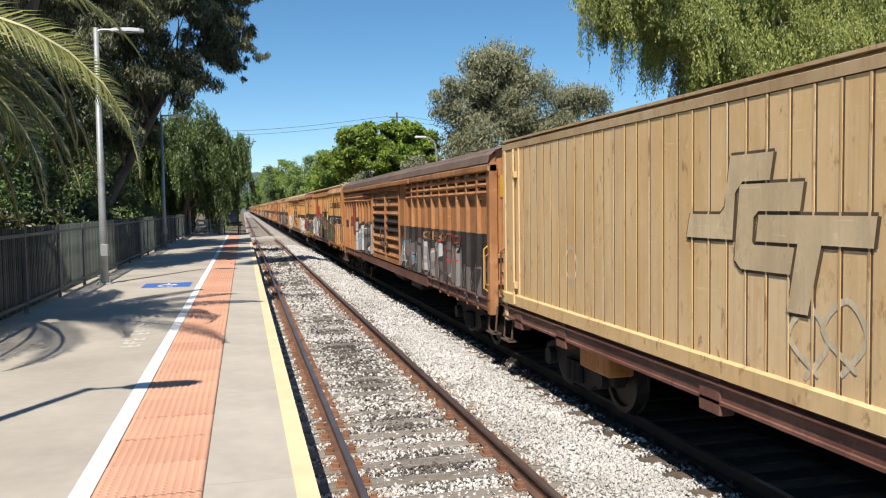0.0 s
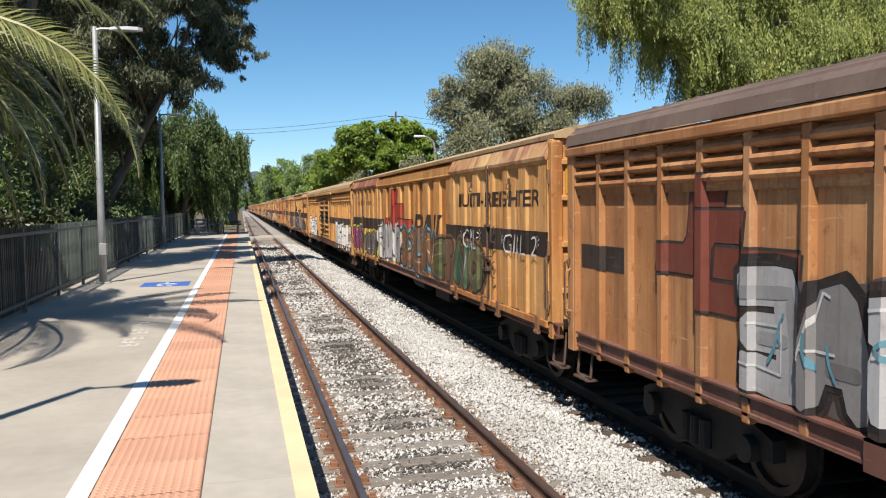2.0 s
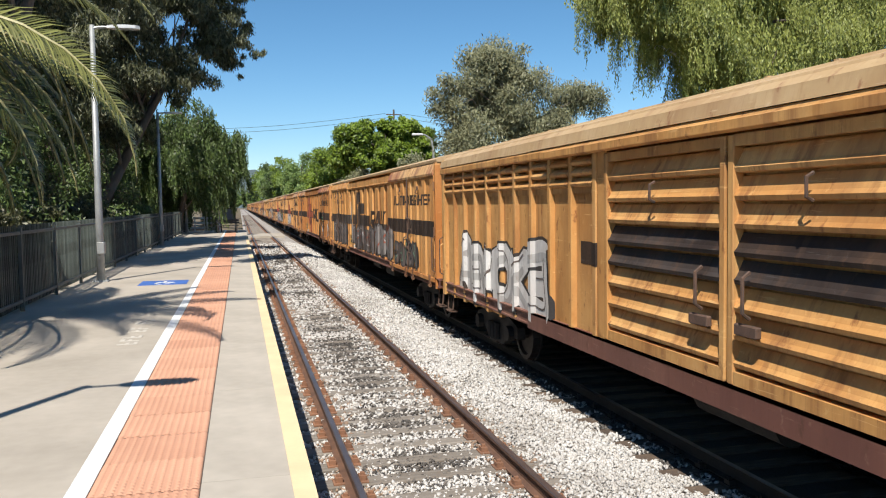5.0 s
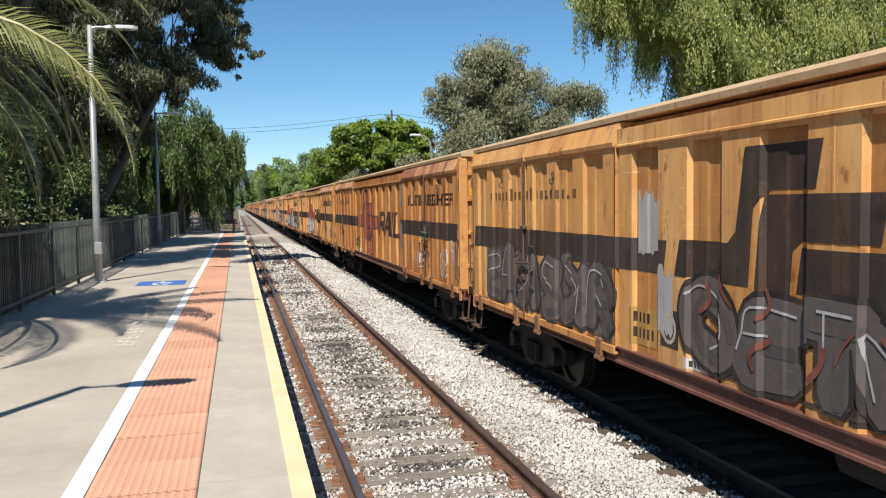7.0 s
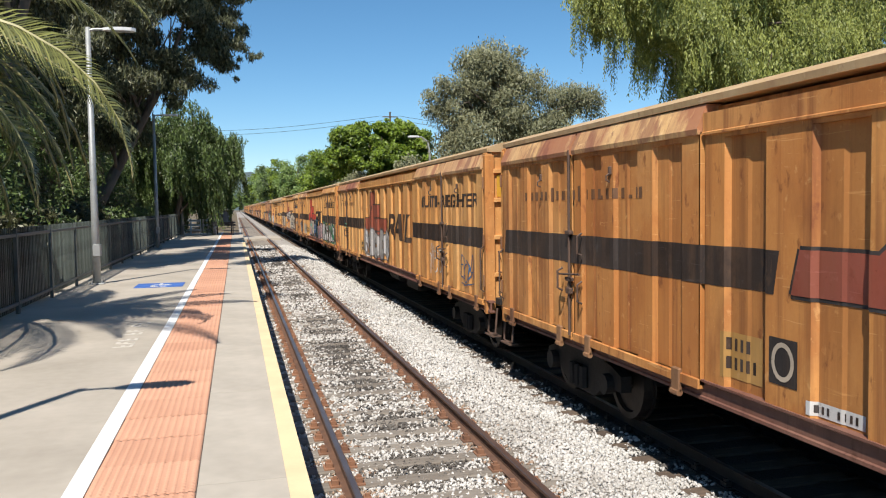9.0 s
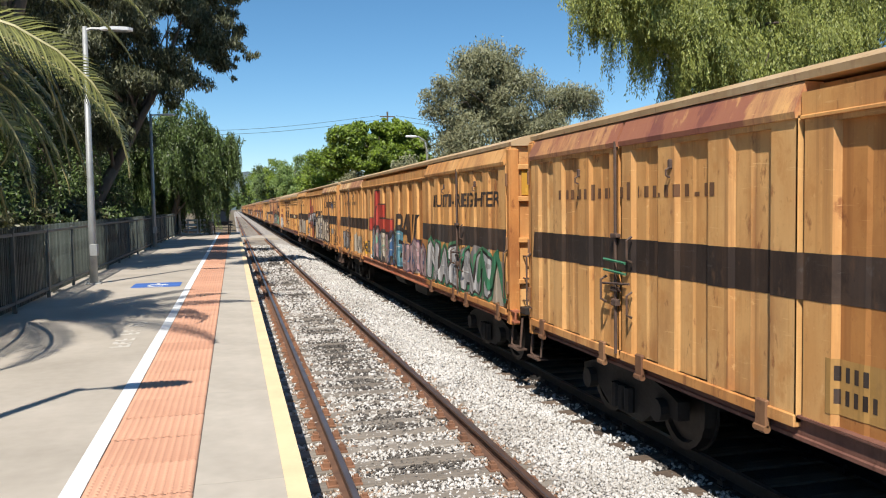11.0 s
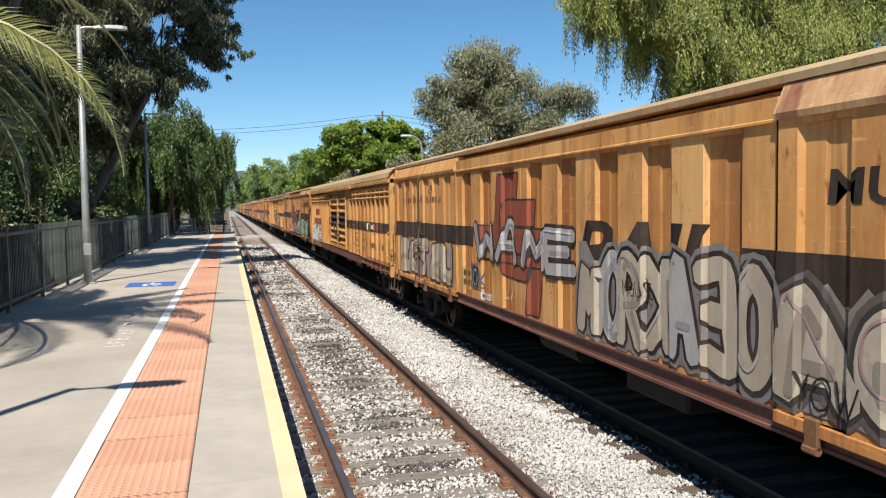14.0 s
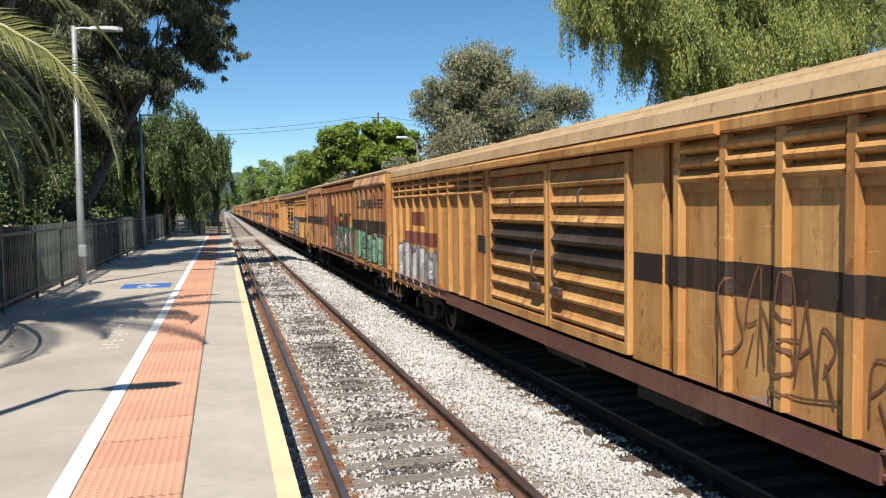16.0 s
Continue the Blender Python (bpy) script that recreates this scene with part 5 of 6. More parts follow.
graffiti(w, VAN, 13.95, 9.0, 0.90, 1.86, "blue", "black", 71, 8, "charcoal", "silver", 0.36, "plum", sharp=True, bits=("mint",), figures=[2, 7, 6, 3, 5, 1, 0, 4], fills=("sky", "mauve", "blue", "putty", "mauve", "blue", "grey"))
graffiti(w, VAN, 8.9, 6.3, 0.90, 1.62, "mauve", "plum", 72, 4, None, "white", 0.5, "putty", bits=("blue",))
graffiti(w, VAN, 6.0, 1.5, 0.90, 1.74, "silver", "charcoal", 73, 5, "green", "white", 0.40, "mid", sharp=True)
bm = ribbon(bmesh.new(), smooth_line([(2.2, 1.2), (1.9, 1.7), (1.5, 1.15), (1.2, 1.65), (0.9, 1.6), (0.6, 1.0)]), 0.17)
decal("swirl", bm, VAN, ink("green", COL["green"]), w, 0.034, "green sprayed swirl")
decal("patch", cloud(6.1, 0.7, 0.88, 1.72, random.Random(7)), VAN, ink("putty", COL["putty"]), w, 0.003, "pale painted-over patch")
graffiti(w, VAN, 20.4, 18.6, 0.95, 1.6, "mid", "grey", 74, 3, None, "silver", 0.4, None)
for q in (16.9, 16.0):
    tag_scrawl(w, VAN, q, 1.05, 0.5, "black", int(q))
decal("patch", cloud(17.5, 15.7, 0.92, 1.6, random.Random(8)), VAN, ink("putty", COL["putty"]), w, 0.003, "pale painted-over patch")
WAGONS.append(w)

w = van(8, start(8), M_OCHRE, M_SILL, "brick", True, "ochre box wagon with silver block letters and white bubble graffiti")
graffiti(w, VAN, 14.3, 10.0, 1.55, 2.25, "silver", "black", 81, 4, None, "white", 0.30, None, sharp=True, figures=[0, 1, 0, 4])
graffiti(w, VAN, 9.95, 6.2, 0.92, 1.98, "putty", "black", 82, 7, "mid", "silver", 0.40, "mid", figures=[0, 6, 3, 8, 1, 4, 6], fills=("putty", "silver", "putty"))
graffiti(w, VAN, 6.05, 3.6, 0.92, 1.9, "putty", "charcoal", 83, 3, "grey", "mauve", 0.44, "mid", figures=[1, 6, 8])
graffiti(w, VAN, 20.6, 15.7, 0.92, 1.78, "putty", "charcoal", 84, 5, None, "silver", 0.42, "mauve", sharp=True)
for q, z, s, c in ((3.4, 1.0, 0.6, "band"), (2.0, 0.98, 0.6, "black"), (2.9, 2.25, 0.5, "blue"), (14.8, 1.1, 0.4, "blue")):
    tag_scrawl(w, VAN, q, z, s, c, int(q * 7))
decal("patch", cloud(2.9, 2.0, 1.35, 1.6, random.Random(9)), VAN, ink("mid", COL["mid"]), w, 0.004, "grey painted-over patch")
spray_words("MOUSE", w, VAN, 8.75, 8.15, 1.50, 1.68, "black", -0.3)
spray_words("YOW", w, VAN, 5.9, 5.2, 0.95, 1.22, "black")
decal("figures", words("27", 12.9, 12.45, 1.0, 1.4, 0.2, -0.01), VAN, ink("cream", COL["cream"]), w, 0.004, "pale sprayed figures 27")
WAGONS.append(w)

w = louvre_van(9, start(9), M_DUN, M_ROOF, "ochre louvre wagon with dark stripe and slogan lettering")
decal("lettering", words("ON THE RIGHT", 4.75, 2.85, 1.76, 1.97, 0, 0.01), LOUVRE, ink("cream", COL["cream"]), w, 0.008, "slogan lettering ON THE RIGHT TRACK")
decal("lettering", words("TRACK", 2.8, 1.95, 1.76, 1.97, 0, 0.01), LOUVRE, ink("brick", COL["brick"]), w, 0.008, "slogan lettering ON THE RIGHT TRACK")
letter_bars(4.85, 1.62, 1.23, 1.38, "xxx.xxTxxxixTixx.xxx.xx", LOUVRE, ink("umber", (0.20, 0.095, 0.045)), w, 0.004)
graffiti(w, LOUVRE, 20.9, 17.3, 0.72, 1.62, "silver", "grey", 91, 5, None, "white", 0.36, "mid")
decal("skirt", bar(4.6, 0.42, 0.62, 0.92), LOUVRE, ink("oxide", (0.34, 0.11, 0.055)), w, 0.004, "rust-red painted skirt")
for q in (6.9, 5.2, 3.9):
    tag_scrawl(w, LOUVRE, q, 0.70, 0.20, "silver", int(q * 13))
decal("patch", bar(20.2, 17.2, 1.66, 1.95), LOUVRE, ink("maroon", COL["maroon"]), w, 0.004, "dull red painted patch")
decal("patch", bar(19.4, 18.5, 2.1, 2.4), LOUVRE, ink("maroon", COL["maroon"]), w, 0.004, "dull red painted patch")
for q, z, s, c in ((7.3, 1.2, 0.6, "brown"), (6.6, 1.1, 0.55, "brown"), (1.0, 0.95, 0.55, "maroon"), (5.6, 1.0, 0.5, "brown")):
    tag_scrawl(w, LOUVRE, q, z, s, c, int(q * 11))
WAGONS.append(w)

w = van(10, start(10), M_FADE, M_SILL, "maroon", True, "dark-roofed ochre box wagon with grey-green graffiti")
graffiti(w, VAN, 11.5, 6.5, 0.90, 1.85, "mid", "charcoal", 101, 5, None, "white", 0.42, "green", sharp=True)
graffiti(w, VAN, 5.8, 0.8, 0.90, 1.8, "mint", "charcoal", 102, 5, None, "white", 0.42, "grey", sharp=True)
WAGONS.append(w)

KINDS = "lvvlvvvlvvlvvvl"
for i, k in enumerate(KINDS):
    r = random.Random(500 + i)
    y = start(11 + i)
    if k == "l":
        w = louvre_van(11 + i, y, r.choice((M_FADE, M_DUN)), r.choice((M_ROOF, M_ROOFD)), "weathered ochre louvre wagon with graffiti")
        sd = LOUVRE
    else:
        w = van(11 + i, y, r.choice((M_FADE, M_FADE, M_TAN)), M_SILL, r.choice(("red", "brick", "maroon")), True if i < 5 else None, "weathered ochre box wagon with dark stripe and graffiti")
        sd = VAN
        if i >= 5:
            decal("stripe", bar(21.25, 0.66, 1.76, 2.12), VAN, ink("band", COL["band"]), w, 0.003, "dark brown painted stripe")
    a = r.uniform(10, 20)
    graffiti(w, sd, a, a - r.uniform(4, 8), 0.9, 1.85, r.choice(("silver", "white", "grey", "mid")), "charcoal", 600 + i, 5, None, "white", 0.42, r.choice(("grey", "mid", None)), sharp=bool(i % 2))
    WAGONS.append(w)


# ---- plants ----
def leaf_arrays(pos, way, r, length, width):
    n = len(pos)
    way = way / np.linalg.norm(way, axis=1)[:, None]
    side = np.cross(way, np.array((-0.35, -0.65, 0.7)) + r.normal(size=(n, 3)) * 0.55)     # leaves turn to the light
    side /= np.linalg.norm(side, axis=1)[:, None]
    k = r.uniform(0.6, 1.35, n)[:, None]
    L, W = length * k / 2, width * k / 2
    nrm = np.cross(way, side) * W * 0.4
    return np.stack([pos - way * L, pos + side * W + nrm, pos + way * L, pos - side * W + nrm], 1).reshape(-1, 3)


def tree(name, x, y, z0, lobes, leaves, material, label, trunk=0.25, seed=1, length=0.2, width=0.06, droop=0.3, clump=0.8, clumps=70, strands=0, hang=1.4, limbs=14, category="tree", bark=None):
    """lobes: (x, y, z, rx, ry, rz) of the crown's masses in the world; clumps of leaves sit round their skins."""
    r = np.random.default_rng(seed)
    t = thing(name, x, y, z0, label, category)
    L = np.array(lobes, float)
    L[:, :3] -= (x, y, z0)
    vol = np.cbrt(L[:, 3:].prod(1)) ** 2
    pick = r.choice(len(L), clumps, p=vol / vol.sum())
    d = r.normal(size=(clumps, 3))
    d /= np.linalg.norm(d, axis=1)[:, None]
    cs = L[pick, :3] + d * L[pick, 3:] * r.uniform(0.35, 1.0, clumps)[:, None]
    rad = clump * r.uniform(0.45, 1.3, clumps) * np.minimum(1, L[pick, 3:].min(1))
    mid = L[:, :3].mean(0)
    bm = bmesh.new()
    fork = Vector((mid[0] * 0.4, mid[1] * 0.4, max(0.8, (L[:, 2] - L[:, 5]).min() * 0.85)))
    tube(bm, [(0, 0, -0.2), (0, 0, 0.15), fork * 0.5 + Vector((0.12, 0.05, 0)), fork], [trunk * 1.4, trunk * 1.05, trunk * 0.88, trunk * 0.72], 10)
    crest = Vector(mid) + Vector((0, 0, L[:, 5].max() * 0.6))
    tube(bm, [fork, fork.lerp(crest, 0.5) + Vector((r.normal() * 0.2, r.normal() * 0.2, 0)), crest], [trunk * 0.72, trunk * 0.4, 0.03], 8, caps=False)
    low = fork.copy()
    for i, c in enumerate(cs[:: max(1, clumps // limbs)]):
        c = Vector(c)
        fork = low.lerp(crest, 0.7 * ((i * 0.618) % 1.0))
        far = (c - fork).length
        m = fork.lerp(c, 0.35) + Vector((r.normal() * 0.3, r.normal() * 0.3, 0.10 * far))
        q = fork.lerp(c, 0.72) + Vector((r.normal() * 0.3, r.normal() * 0.3, 0.10 * far))
        tube(bm, [fork, m, q, c], [trunk * 0.26, trunk * 0.16, trunk * 0.08, 0.01], 5, caps=False)
    part("trunk", bm, bark or M_BARK, t, smooth=True)
    if leaves:
        w = rad ** 2
        p = r.choice(clumps, leaves, p=w / w.sum())
        d = r.normal(size=(leaves, 3))
        d /= np.linalg.norm(d, axis=1)[:, None]
        pos = cs[p] + d * (rad[p] * r.random(leaves) ** 0.45 * r.uniform(0.7, 1.15, leaves))[:, None] * (1, 1, 0.8)
        way = r.normal(size=(leaves, 3)) - (0, 0, droop * 2)
        v = leaf_arrays(pos, way, r, length, width)
        raw("crown", v, np.arange(len(v)).reshape(-1, 4), material, t, kind="stuff")
    if strands:
        n = 44
        b = max(60, strands // 20)                    # strands hang in bunches with gaps between them
        p = r.choice(clumps, b)
        d = r.normal(size=(b, 3))
        d /= np.linalg.norm(d, axis=1)[:, None]
        top, ln = cs[p] + d * rad[p][:, None] * 0.9, hang * r.uniform(0.5, 1.2, b)
        q = r.choice(b, strands)
        d = d[q]
        top = top[q] + r.normal(size=(strands, 3)) * (0.15, 0.15, 0.16)
        ln = ln[q] * r.uniform(0.6, 1.15, strands)
        s = np.linspace(0, 1, n)[None, :, None]
        out = (d * (1, 1, 0) * 0.35)[:, None, :] * s ** 0.5
        pos = top[:, None, :] + out + np.array((0.08, 0.05, -1.0)) * s * ln[:, None, None]
        pos = (pos + r.normal(size=pos.shape) * 0.032).reshape(-1, 3)
        way = r.normal(size=pos.shape) * 0.38 - (0, 0, 0.9)
        v = leaf_arrays(pos, way, r, length * 0.85, width * 0.7)
        raw("sprays", v, np.arange(len(v)).reshape(-1, 4), material, t, kind="stuff")
    return t


L_GUM = leaf_mat("gum_leaf", (0.165, 0.175, 0.085), (0.026, 0.033, 0.016), 0.1)
L_OLIVE = leaf_mat("olive_leaf", (0.30, 0.30, 0.165), (0.11, 0.118, 0.062), 0.15)
L_BRIGHT = leaf_mat("bright_leaf", (0.22, 0.31, 0.025), (0.05, 0.085, 0.009), 0.15)
L_WILLOW = leaf_mat("pepper_leaf", (0.36, 0.39, 0.09), (0.12, 0.15, 0.035), 0.2)
L_DARK = leaf_mat("shrub_leaf", (0.115, 0.115, 0.045), (0.016, 0.02, 0.009), 0.1)
L_PEPPER = leaf_mat("dark_pepper_leaf", (0.125, 0.185, 0.045), (0.026, 0.044, 0.013), 0.15)
L_FAR = leaf_mat("far_leaf", (0.26, 0.36, 0.10), (0.11, 0.17, 0.045))

# beyond the train
tree("gum_tree", 11.6, 34.5, -0.4, [(11.3, 34.5, 6.6, 2.1, 2.0, 1.8), (8.6, 34, 6.2, 0.7, 0.8, 1.0), (9.6, 34, 4.4, 1.2, 1.2, 1.2), (14.6, 35, 6.0, 1.4, 1.3, 0.9), (12.8, 34.5, 4.6, 2.2, 1.6, 1.2), (10.6, 34.3, 7.7, 1.2, 1, 0.9)], 75000, L_OLIVE, "grey-green gum tree standing behind the train", seed=3, length=0.17, width=0.045, droop=0.5, clump=0.85, clumps=150)
tree("shade_tree", 10.8, 62, -0.4, [(10.9, 62, 6.7, 2.6, 2.4, 1.5), (8.6, 61.5, 6.5, 1.7, 1.8, 1.2), (12.9, 62, 6.3, 1.9, 2, 1.4), (7.6, 61, 5.0, 1.2, 1.5, 1.2), (14.0, 62, 5.0, 1.0, 1.5, 1.1), (10.6, 61, 5.0, 2.8, 2, 1.4), (11.2, 62, 7.6, 1.2, 1.2, 0.6)], 80000, L_BRIGHT, "bright green broad-crowned shade tree", seed=4, length=0.26, width=0.12, droop=0.0, clump=0.62, clumps=210)
tree("weeping_pepper_tree", 13.5, 20.5, -0.4, [(9.3, 19.8, 7.2, 0.7, 1.0, 0.8), (10.3, 19.8, 7.5, 0.9, 1.2, 0.9), (11.4, 19.5, 6.2, 0.8, 0.9, 0.9), (12.2, 19.8, 5.2, 0.9, 0.9, 0.8), (12.6, 19.6, 6.9, 1.3, 1.2, 1.2), (13.3, 20.5, 8.8, 2.6, 2.2, 1.8), (14.9, 19.8, 6.4, 1.5, 1.2, 1.3), (16.8, 20.5, 7.2, 1.6, 1.5, 1.5), (16.4, 21, 9.4, 2.4, 2, 1.8), (10.9, 20, 8.6, 1.3, 1.4, 1.0), (18.6, 21, 7.6, 1.7, 1.6, 1.8), (13.6, 19.3, 5.4, 1.2, 0.9, 0.8), (14.5, 22.5, 6.6, 3.6, 1.0, 1.9), (12.2, 22.0, 7.2, 1.6, 1.0, 1.4)], 150000, L_WILLOW, "weeping pepper tree with hanging green sprays", seed=5, length=0.11, width=0.034, droop=1.3, clumps=300, clump=0.72, strands=6400, hang=1.3, trunk=0.35)
for k, (x, y, h, w) in enumerate(((9.6, 48, 4.6, 1.6), (13.2, 47, 4.4, 2.0), (10.2, 66, 4.6, 2.4), (13.5, 67, 4.6, 2.4), (9.4, 88, 8.6, 2.6), (11.8, 108, 10.6, 3.4), (9.8, 135, 11, 3.4), (10.2, 175, 12.5, 4), (10.5, 230, 14.5, 5), (11.5, 300, 17, 6), (13, 400, 20, 8))):
    tree("roadside_tree", x, y, -0.4, [(x, y, h * 0.62, w, w * 1.3, h * 0.36), (x + w * 0.5, y, h * 0.45, w * 0.8, w, h * 0.3), (x - w * 0.4, y + 1, h * 0.45, w * 0.6, w, h * 0.3)], 14000, (L_OLIVE if k < 4 else (L_FAR, L_BRIGHT, L_PEPPER)[k % 3]), "leafy green tree beside the line", seed=10 + k, length=0.18 + y * 0.0012, width=0.07 + y * 0.0006, clump=0.35 * w, clumps=50)
# unseen scrub, added to keep light from reaching under the wagons
for k in range(9):
    x, y = 9.0 + 0.5 * (k % 3), 4 + 7.5 * k
    tree("roadside_shrub", x, y, -0.7, [(x, y, 0.9, 1.6, 4.2, 1.2)], 5000, L_PEPPER if k % 2 else L_OLIVE, "unseen low scrub added behind the train to block light under it", seed=60 + k, length=0.2, width=0.08, clump=0.8, clumps=26, trunk=0.08, limbs=8, category="shrub")

for k in range(6):
    x, y = -13 + 5.2 * k, 712 + 5 * (k % 2)
    tree("distant_tree", x, y, -1.4, [(x, y, 9, 4, 4, 8), (x + 2, y, 6, 3, 3, 6)], 3500, (L_FAR, L_PEPPER)[k % 2], "distant green tree closing the line of the track", seed=150 + k, length=0.9, width=0.5, clump=2.0, clumps=40, limbs=6)

# behind the platform fence
tree("tall_gum_tree", -6.4, 20, -0.1, [(-2.2, 19.4, 8.3, 1.0, 1.0, 0.7), (-1.0, 18.8, 8.5, 0.7, 0.7, 0.45), (-3.6, 24.5, 8.2, 1.6, 1.6, 0.9), (-4.4, 22.5, 9.0, 2.1, 2.4, 1.9), (-6.5, 20, 9.5, 2.6, 3, 2.6), (-3.4, 27.0, 9.4, 1.5, 1.8, 1.2), (-7.5, 24, 6.5, 2.5, 3, 2.5)], 95000, L_GUM, "tall dark gum tree leaning over the platform", seed=20, length=0.2, width=0.04, droop=0.9, clump=0.7, clumps=210, trunk=0.3)
tree("tall_gum_tree", -6.6, 35, -0.1, [(-2.6, 36, 10.6, 1.9, 2.2, 1.8), (-0.4, 37.2, 10.6, 1.3, 1.0, 1.0), (-0.3, 37.2, 9.3, 1.1, 0.9, 0.9), (0.3, 37.3, 9.7, 0.8, 0.8, 0.6), (0.2, 37.4, 11.0, 0.8, 0.8, 0.6), (0.95, 37.4, 8.4, 0.6, 0.6, 0.45), (0.35, 37.4, 8.7, 0.7, 0.6, 0.45), (0.1, 37.4, 7.9, 0.7, 0.6, 0.5), (0.15, 37.3, 7.0, 0.55, 0.6, 0.35), (-0.9, 37.2, 7.6, 1.0, 0.9, 0.9), (-0.6, 37.2, 8.5, 1.0, 0.9, 0.8), (-5.0, 34, 9.0, 2.6, 3, 2.4), (-3.2, 36, 7.6, 1.4, 1.5, 1.2), (-5.5, 38, 6, 2.4, 3, 2.2), (-1.5, 37, 9.2, 1.1, 1.2, 0.9), (-2.4, 36.5, 6.6, 1.0, 1.2, 0.9), (-4.4, 32.5, 5.6, 1.6, 1.8, 1.8), (-6.5, 32, 7.5, 2.2, 2.4, 2.2)], 165000, L_GUM, "tall dark gum tree with drooping leaf clusters", seed=21, length=0.21, width=0.045, droop=0.9, clump=0.66, clumps=330, trunk=0.3)
for k, (x, y, h) in enumerate(((-4.3, 50, 8.0), (-4.8, 60, 8.5), (-4.2, 72, 8.5), (-3.8, 90, 8.5), (-3.4, 115, 8.5), (-3.6, 150, 9), (-4.5, 210, 10), (-5.5, 300, 12))):
    reach = [(-1.2, 50.5, 5.9, 1.3, 1.6, 1.0), (0.3, 50.5, 5.2, 0.7, 0.9, 0.6), (-0.5, 50.5, 4.4, 0.9, 1.1, 1.0)] if k == 0 else []
    tree("pepper_tree", x, y, -0.1, reach + [(x + 1.0, y, h * 0.66, 2.6, 3, h * 0.28), (x - 1.5, y, h * 0.5, 2.4, 3, h * 0.4), (x + 1.6, y + 0.5, h * 0.45, 1.9, 2, h * 0.28)], 22000 if k < 3 else 9000, L_PEPPER, "dark weeping pepper tree beside the platform", seed=30 + k, strands=(2600, 1200, 600)[k] if k < 3 else 0, hang=2.0, length=0.16 + y * 0.001, width=0.04 + y * 0.0005, clump=0.9, clumps=80, droop=0.8)
for k in range(12):
    x, y = -5.4 - 0.9 * (k % 3), 9.5 + 3.6 * k
    tree("shrub", x, y, -0.1, [(x, y, 1.7, 1.5, 2.3, 1.6), (x - 1.2, y + 0.6, 3.6, 1.8, 2.2, 1.8), (x - 2, y + 1, 5.6, 2.0, 2.2, 1.7)], 14000, L_DARK if k % 3 else L_PEPPER, "dense dark shrub growing behind the fence", seed=80 + k, length=0.13, width=0.05, clump=0.62, clumps=90, trunk=0.1, limbs=16, category="shrub")
# added low shrubs, dark in place of the foliage shade behind the pickets
for k in range(10):
    x, y = -4.25 - 0.25 * (k % 2), 12.2 + 2.1 * k
    tree("shrub", x, y, -0.1, [(x, y, 0.75, 0.55, 1.3, 0.6), (x - 0.4, y + 0.4, 1.3, 0.5, 0.9, 0.5)], 5000, L_DARK, "low dark shrub added to stand in for shade behind the fence", seed=170 + k, length=0.12, width=0.05, clump=0.5, clumps=50, trunk=0.05, limbs=8, category="shrub")
for k in range(3):
    x, y = -4.7 - 0.5 * (k % 2), 3.4 + 2.6 * k
    tree("shrub", x, y, -0.1, [(x, y, 1.4, 0.9, 1.5, 1.3), (x - 0.6, y, 2.4, 0.8, 1.2, 0.8)], 7000, L_DARK, "dense dark shrub growing behind the fence", seed=95 + k, length=0.13, width=0.05, clump=0.6, clumps=60, trunk=0.08, limbs=10, category="shrub")
for k in range(7):
    x, y = -11 - 1.2 * (k % 2), 14 + 8 * k
    tree("background_tree", x, y, -0.1, [(x, y, 4.0, 3, 4.5, 3.6), (x, y + 1, 9.5, 3, 4.2, 3.4)], 11000, L_DARK, "dense dark tree filling the garden behind the fence", seed=120 + k, length=0.36, width=0.16, clump=1.3, clumps=70, trunk=0.3)


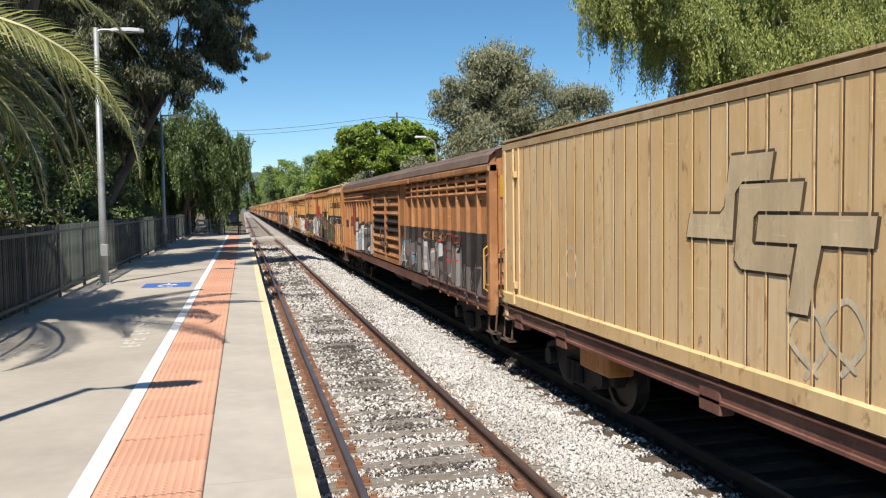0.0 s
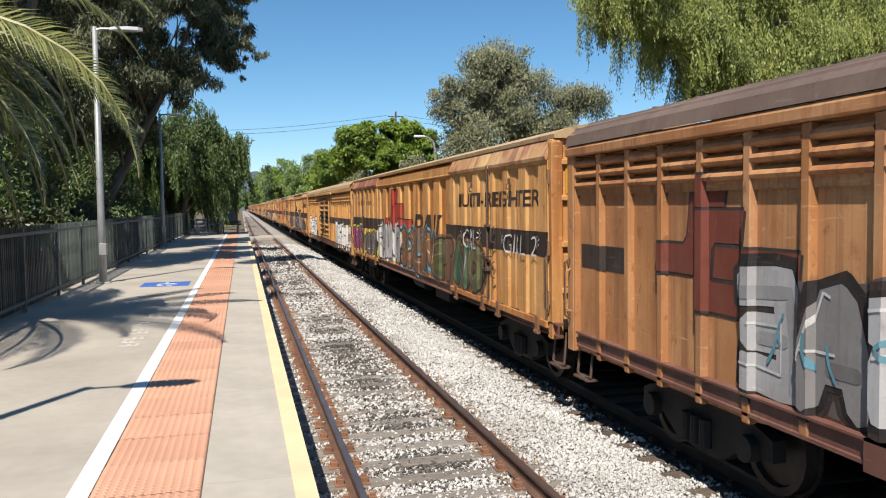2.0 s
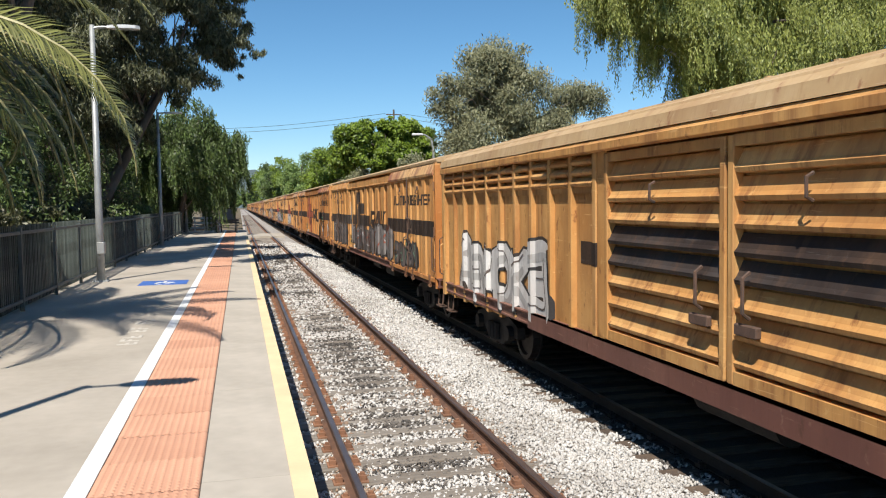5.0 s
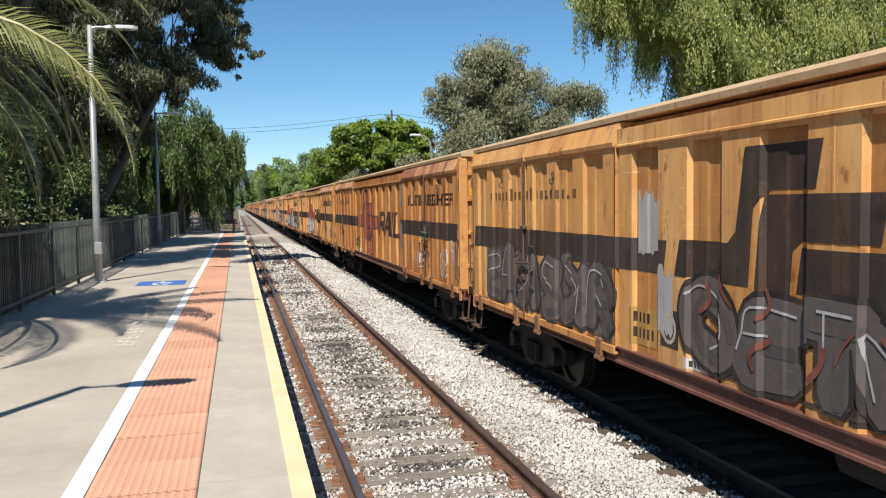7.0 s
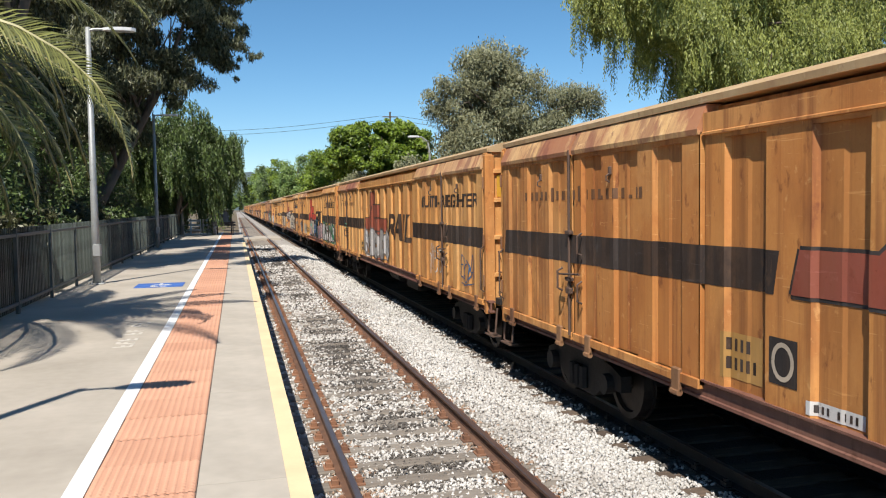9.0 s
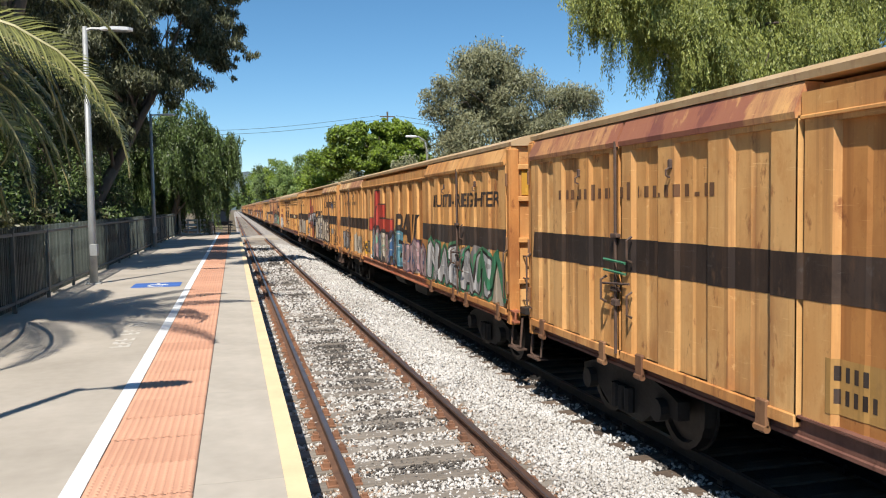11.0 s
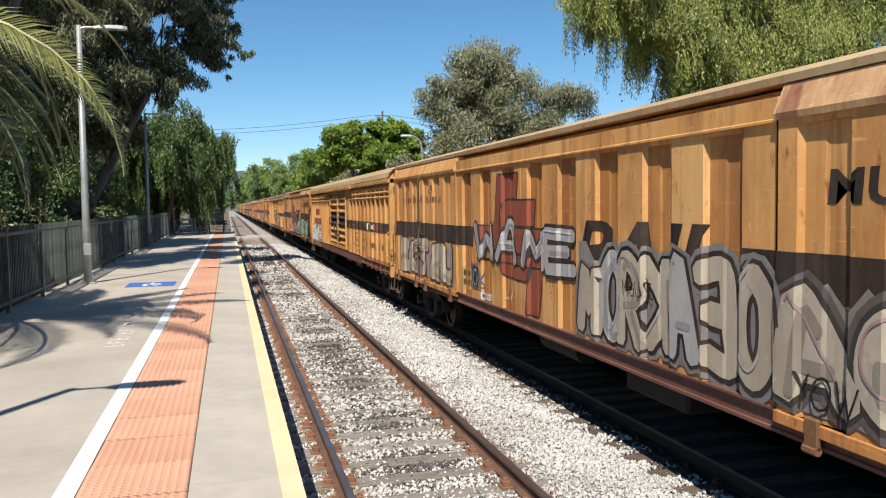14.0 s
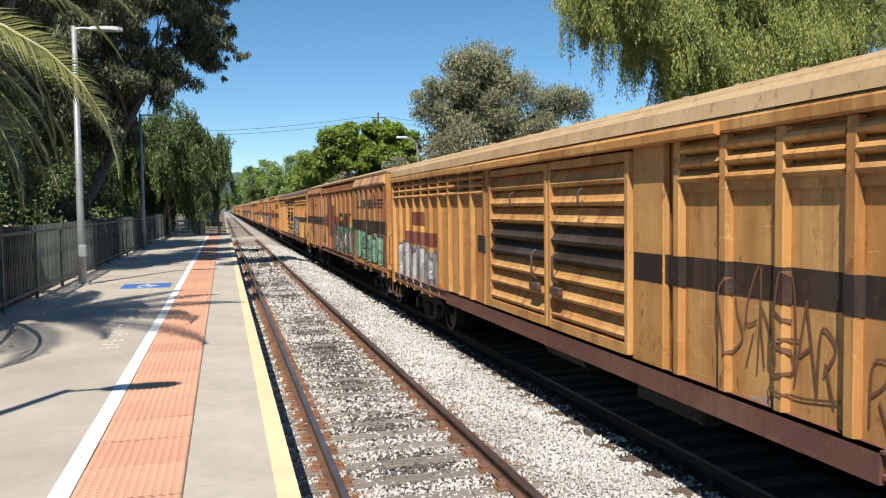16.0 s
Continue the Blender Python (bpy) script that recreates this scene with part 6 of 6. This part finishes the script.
def palm(x, y, h):
    t = thing("palm_tree", x, y, -0.1, "date palm with long arching green fronds", "palm tree")
    bm = bmesh.new()
    r = random.Random(5)
    pts, rad = [], []
    for i in range(30):
        pts.append((0.02 * math.sin(i), 0.02 * math.cos(i * 1.3), h * i / 29))
        rad.append(0.24 + 0.035 * (i % 2) + (0.1 if i > 25 else 0))
    tube(bm, pts, rad, 12)
    part("trunk", bm, M_BARK, t)
    heads = [(0.56, 0.42, 3.35, 1.95), (0.50, 0.16, 3.43, 2.40), (-0.06, 0.14, 4.48, 1.70), (0.85, 0.15, 4.59, 1.59), (0.19, 0.05, 3.93, 1.26), (0.34, -0.19, 3.68, 1.26),
             (0.25, 0.71, 4.08, 1.64), (0.54, -0.36, 3.46, 1.10), (0.81, -0.44, 3.57, 1.05), (0.70, 0.62, 4.6, 1.6), (1.02, 0.50, 4.4, 1.7), (0.98, 0.85, 4.6, 1.7), (0.05, -0.30, 3.5, 1.3),
             (0.70, 0.30, 3.9, 1.9), (0.42, 0.0, 3.6, 1.5), (0.66, -0.12, 3.7, 1.3),
             (1.25, 0.3, 4.4, 1.7), (1.35, -0.2, 4.0, 1.3), (1.15, -0.35, 3.9, 1.2)]
    heads += [(1.5 + 0.09 * i, 1.0 - 0.13 * i, 4.0 + 0.3 * (i % 3), 1.5) for i in range(9)]
    heads += [(1.6 + 4.1 * ((i * 0.618) % 1.0), 1.2 - 1.5 * i / 20, 4.2 + 0.4 * (i % 3), 1.6) for i in range(20)]
    for k, (az, rise, ln, bend) in enumerate(heads):
        n, p, d = 26, Vector((0, 0, h)), rise
        rach = []
        for i in range(n):
            rach.append(p.copy())
            p = p + Vector((math.cos(az) * math.cos(d), math.sin(az) * math.cos(d), math.sin(d))) * ln / n
            d -= bend / n * (0.5 + 1.3 * i / n)
        bm = bmesh.new()
        tube(bm, rach[::3] + [rach[-1]], [0.035 * (1 - 0.9 * i / 9) + 0.004 for i in range(len(rach[::3]) + 1)], 5, caps=False)
        f = part("frond", bm, M_STALK, t, "arching palm frond")
        vs, fs = [], []
        roll = 0.8 if -0.7 < az < 1.5 else 0.0             # the blades on the open side twist to the light
        across = Vector((-math.sin(az) * math.cos(roll), math.cos(az) * math.cos(roll), math.sin(roll)))
        for i in range(14, 4 * n - 2):
            u = i / (4 * n)
            a = rach[i // 4].lerp(rach[min(n - 1, i // 4 + 1)], (i % 4) / 4)
            along = (rach[min(n - 1, i // 4 + 1)] - rach[i // 4 - 1]).normalized()
            size = (0.44 * math.sin(math.pi * min(1, u * 0.85 + 0.22)) + 0.10) * r.uniform(0.85, 1.1)
            for s in (-1, 1):
                w = (along * 0.62 + across * s * 0.80 + Vector((0, 0, 0.06 - 0.30 * u)) + Vector((r.gauss(0, 0.03), r.gauss(0, 0.03), r.gauss(0, 0.05)))).normalized()
                up = w.cross(along).normalized() * 0.02
                m = a + w * size * 0.5 + Vector((0, 0, 0.02))
                e = a + w * size + Vector((0, 0, -0.10 * size))
                b = len(vs)
                vs += [a - along * 0.012, a + along * 0.012, m + along * 0.0155 + up * 0.3, m - along * 0.0155 + up * 0.3, e]
                fs += [(b, b + 1, b + 2), (b, b + 2, b + 3), (b + 3, b + 2, b + 4)]
        raw("blade", np.array([tuple(v) for v in vs]), np.array(fs), L_PALM, f, kind="stuff")
    return t


L_PALM = leaf_mat("palm_leaf", (0.25, 0.25, 0.07), (0.06, 0.07, 0.02), 0.15, 0.4)
M_STALK = mat("palm_stalk", (0.42, 0.38, 0.18), (0.3, 0.27, 0.12), 0.5, bump=0.1)
palm(-4.4, 10.6, 4.0)


# ---- street lamps and wires beyond the train ----
def street_lamp(x, y, h, reach):
    p = thing("street_lamp", x, y, -0.4, "grey street lamp with a curved arm behind the train", "street lamp", "street lamps")
    part("pole", tube(bmesh.new(), [(0, 0, 0), (0, 0, h * 0.85), (-0.1 * reach, 0, h * 0.96), (-0.4 * reach, 0, h), (-reach * 0.6, 0, h)], [0.09, 0.06, 0.05, 0.045, 0.04], 8), M_GALV, p, smooth=True)
    bm = box(bmesh.new(), -reach, -reach * 0.5, -0.12, 0.12, h - 0.05, h + 0.07, bevel=0.03)
    part("lamp_head", bm, M_LAMP, p)


street_lamp(10.05, 42.5, 5.6, 1.15)
street_lamp(12.15, 20.9, 6.2, 1.15)


def wires():
    p = thing("power_line", 15.7, 84, -0.4, "timber power pole with cross arm and slack wires", "power line")
    part("pole", tube(bmesh.new(), [(0, 0, 0), (0, 0, 11.7)], [0.14, 0.09], 8), M_BARK, p)
    part("cross_arm", box(bmesh.new(), -0.8, 0.8, -0.05, 0.05, 11.15, 11.25), M_BARK, p)
    for k, z in enumerate((11.3, 10.9)):
        pts = [(-0.9 + 0.4 * k - 34 * i / 20, 2 * i / 20, z - 0.6 * i / 20 - 1.3 * math.sin(math.pi * i / 20)) for i in range(21)]
        part("wire", tube(bmesh.new(), pts, 0.022, 4), M_DARKMETAL, p)
        pts = [(0.9 - 0.4 * k + 30 * i / 20, 2 * i / 20, z - 1.3 * math.sin(math.pi * i / 20)) for i in range(21)]
        part("wire", tube(bmesh.new(), pts, 0.022, 4), M_DARKMETAL, p)


wires()

# ---- small repeated pieces ----
tactile(PLATFORM)
track(X1, 1.6, 1.22, 220, M_SLEEP, RAIL)
# near-black rails and fastenings hold the shade under the wagons in their colour
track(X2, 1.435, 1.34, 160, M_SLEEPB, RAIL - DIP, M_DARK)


def motions():
    for w in WAGONS:
        p = w.matrix_basis.translation.copy()
        walk(w, [(t, pose(p.x, p.y - gone(t), p.z)) for t in (0, 2, 4, 6, 8, 10, 12, 14, 16)])
    for w, sets in SETS[:11]:
        for ob in sets:
            p = ob.matrix_basis.translation.copy()
            walk(ob, [(t / 15, pose(p.x, p.y, p.z, math.degrees(gone(t / 15) / 0.46) % 360)) for t in range(241)])


motions()
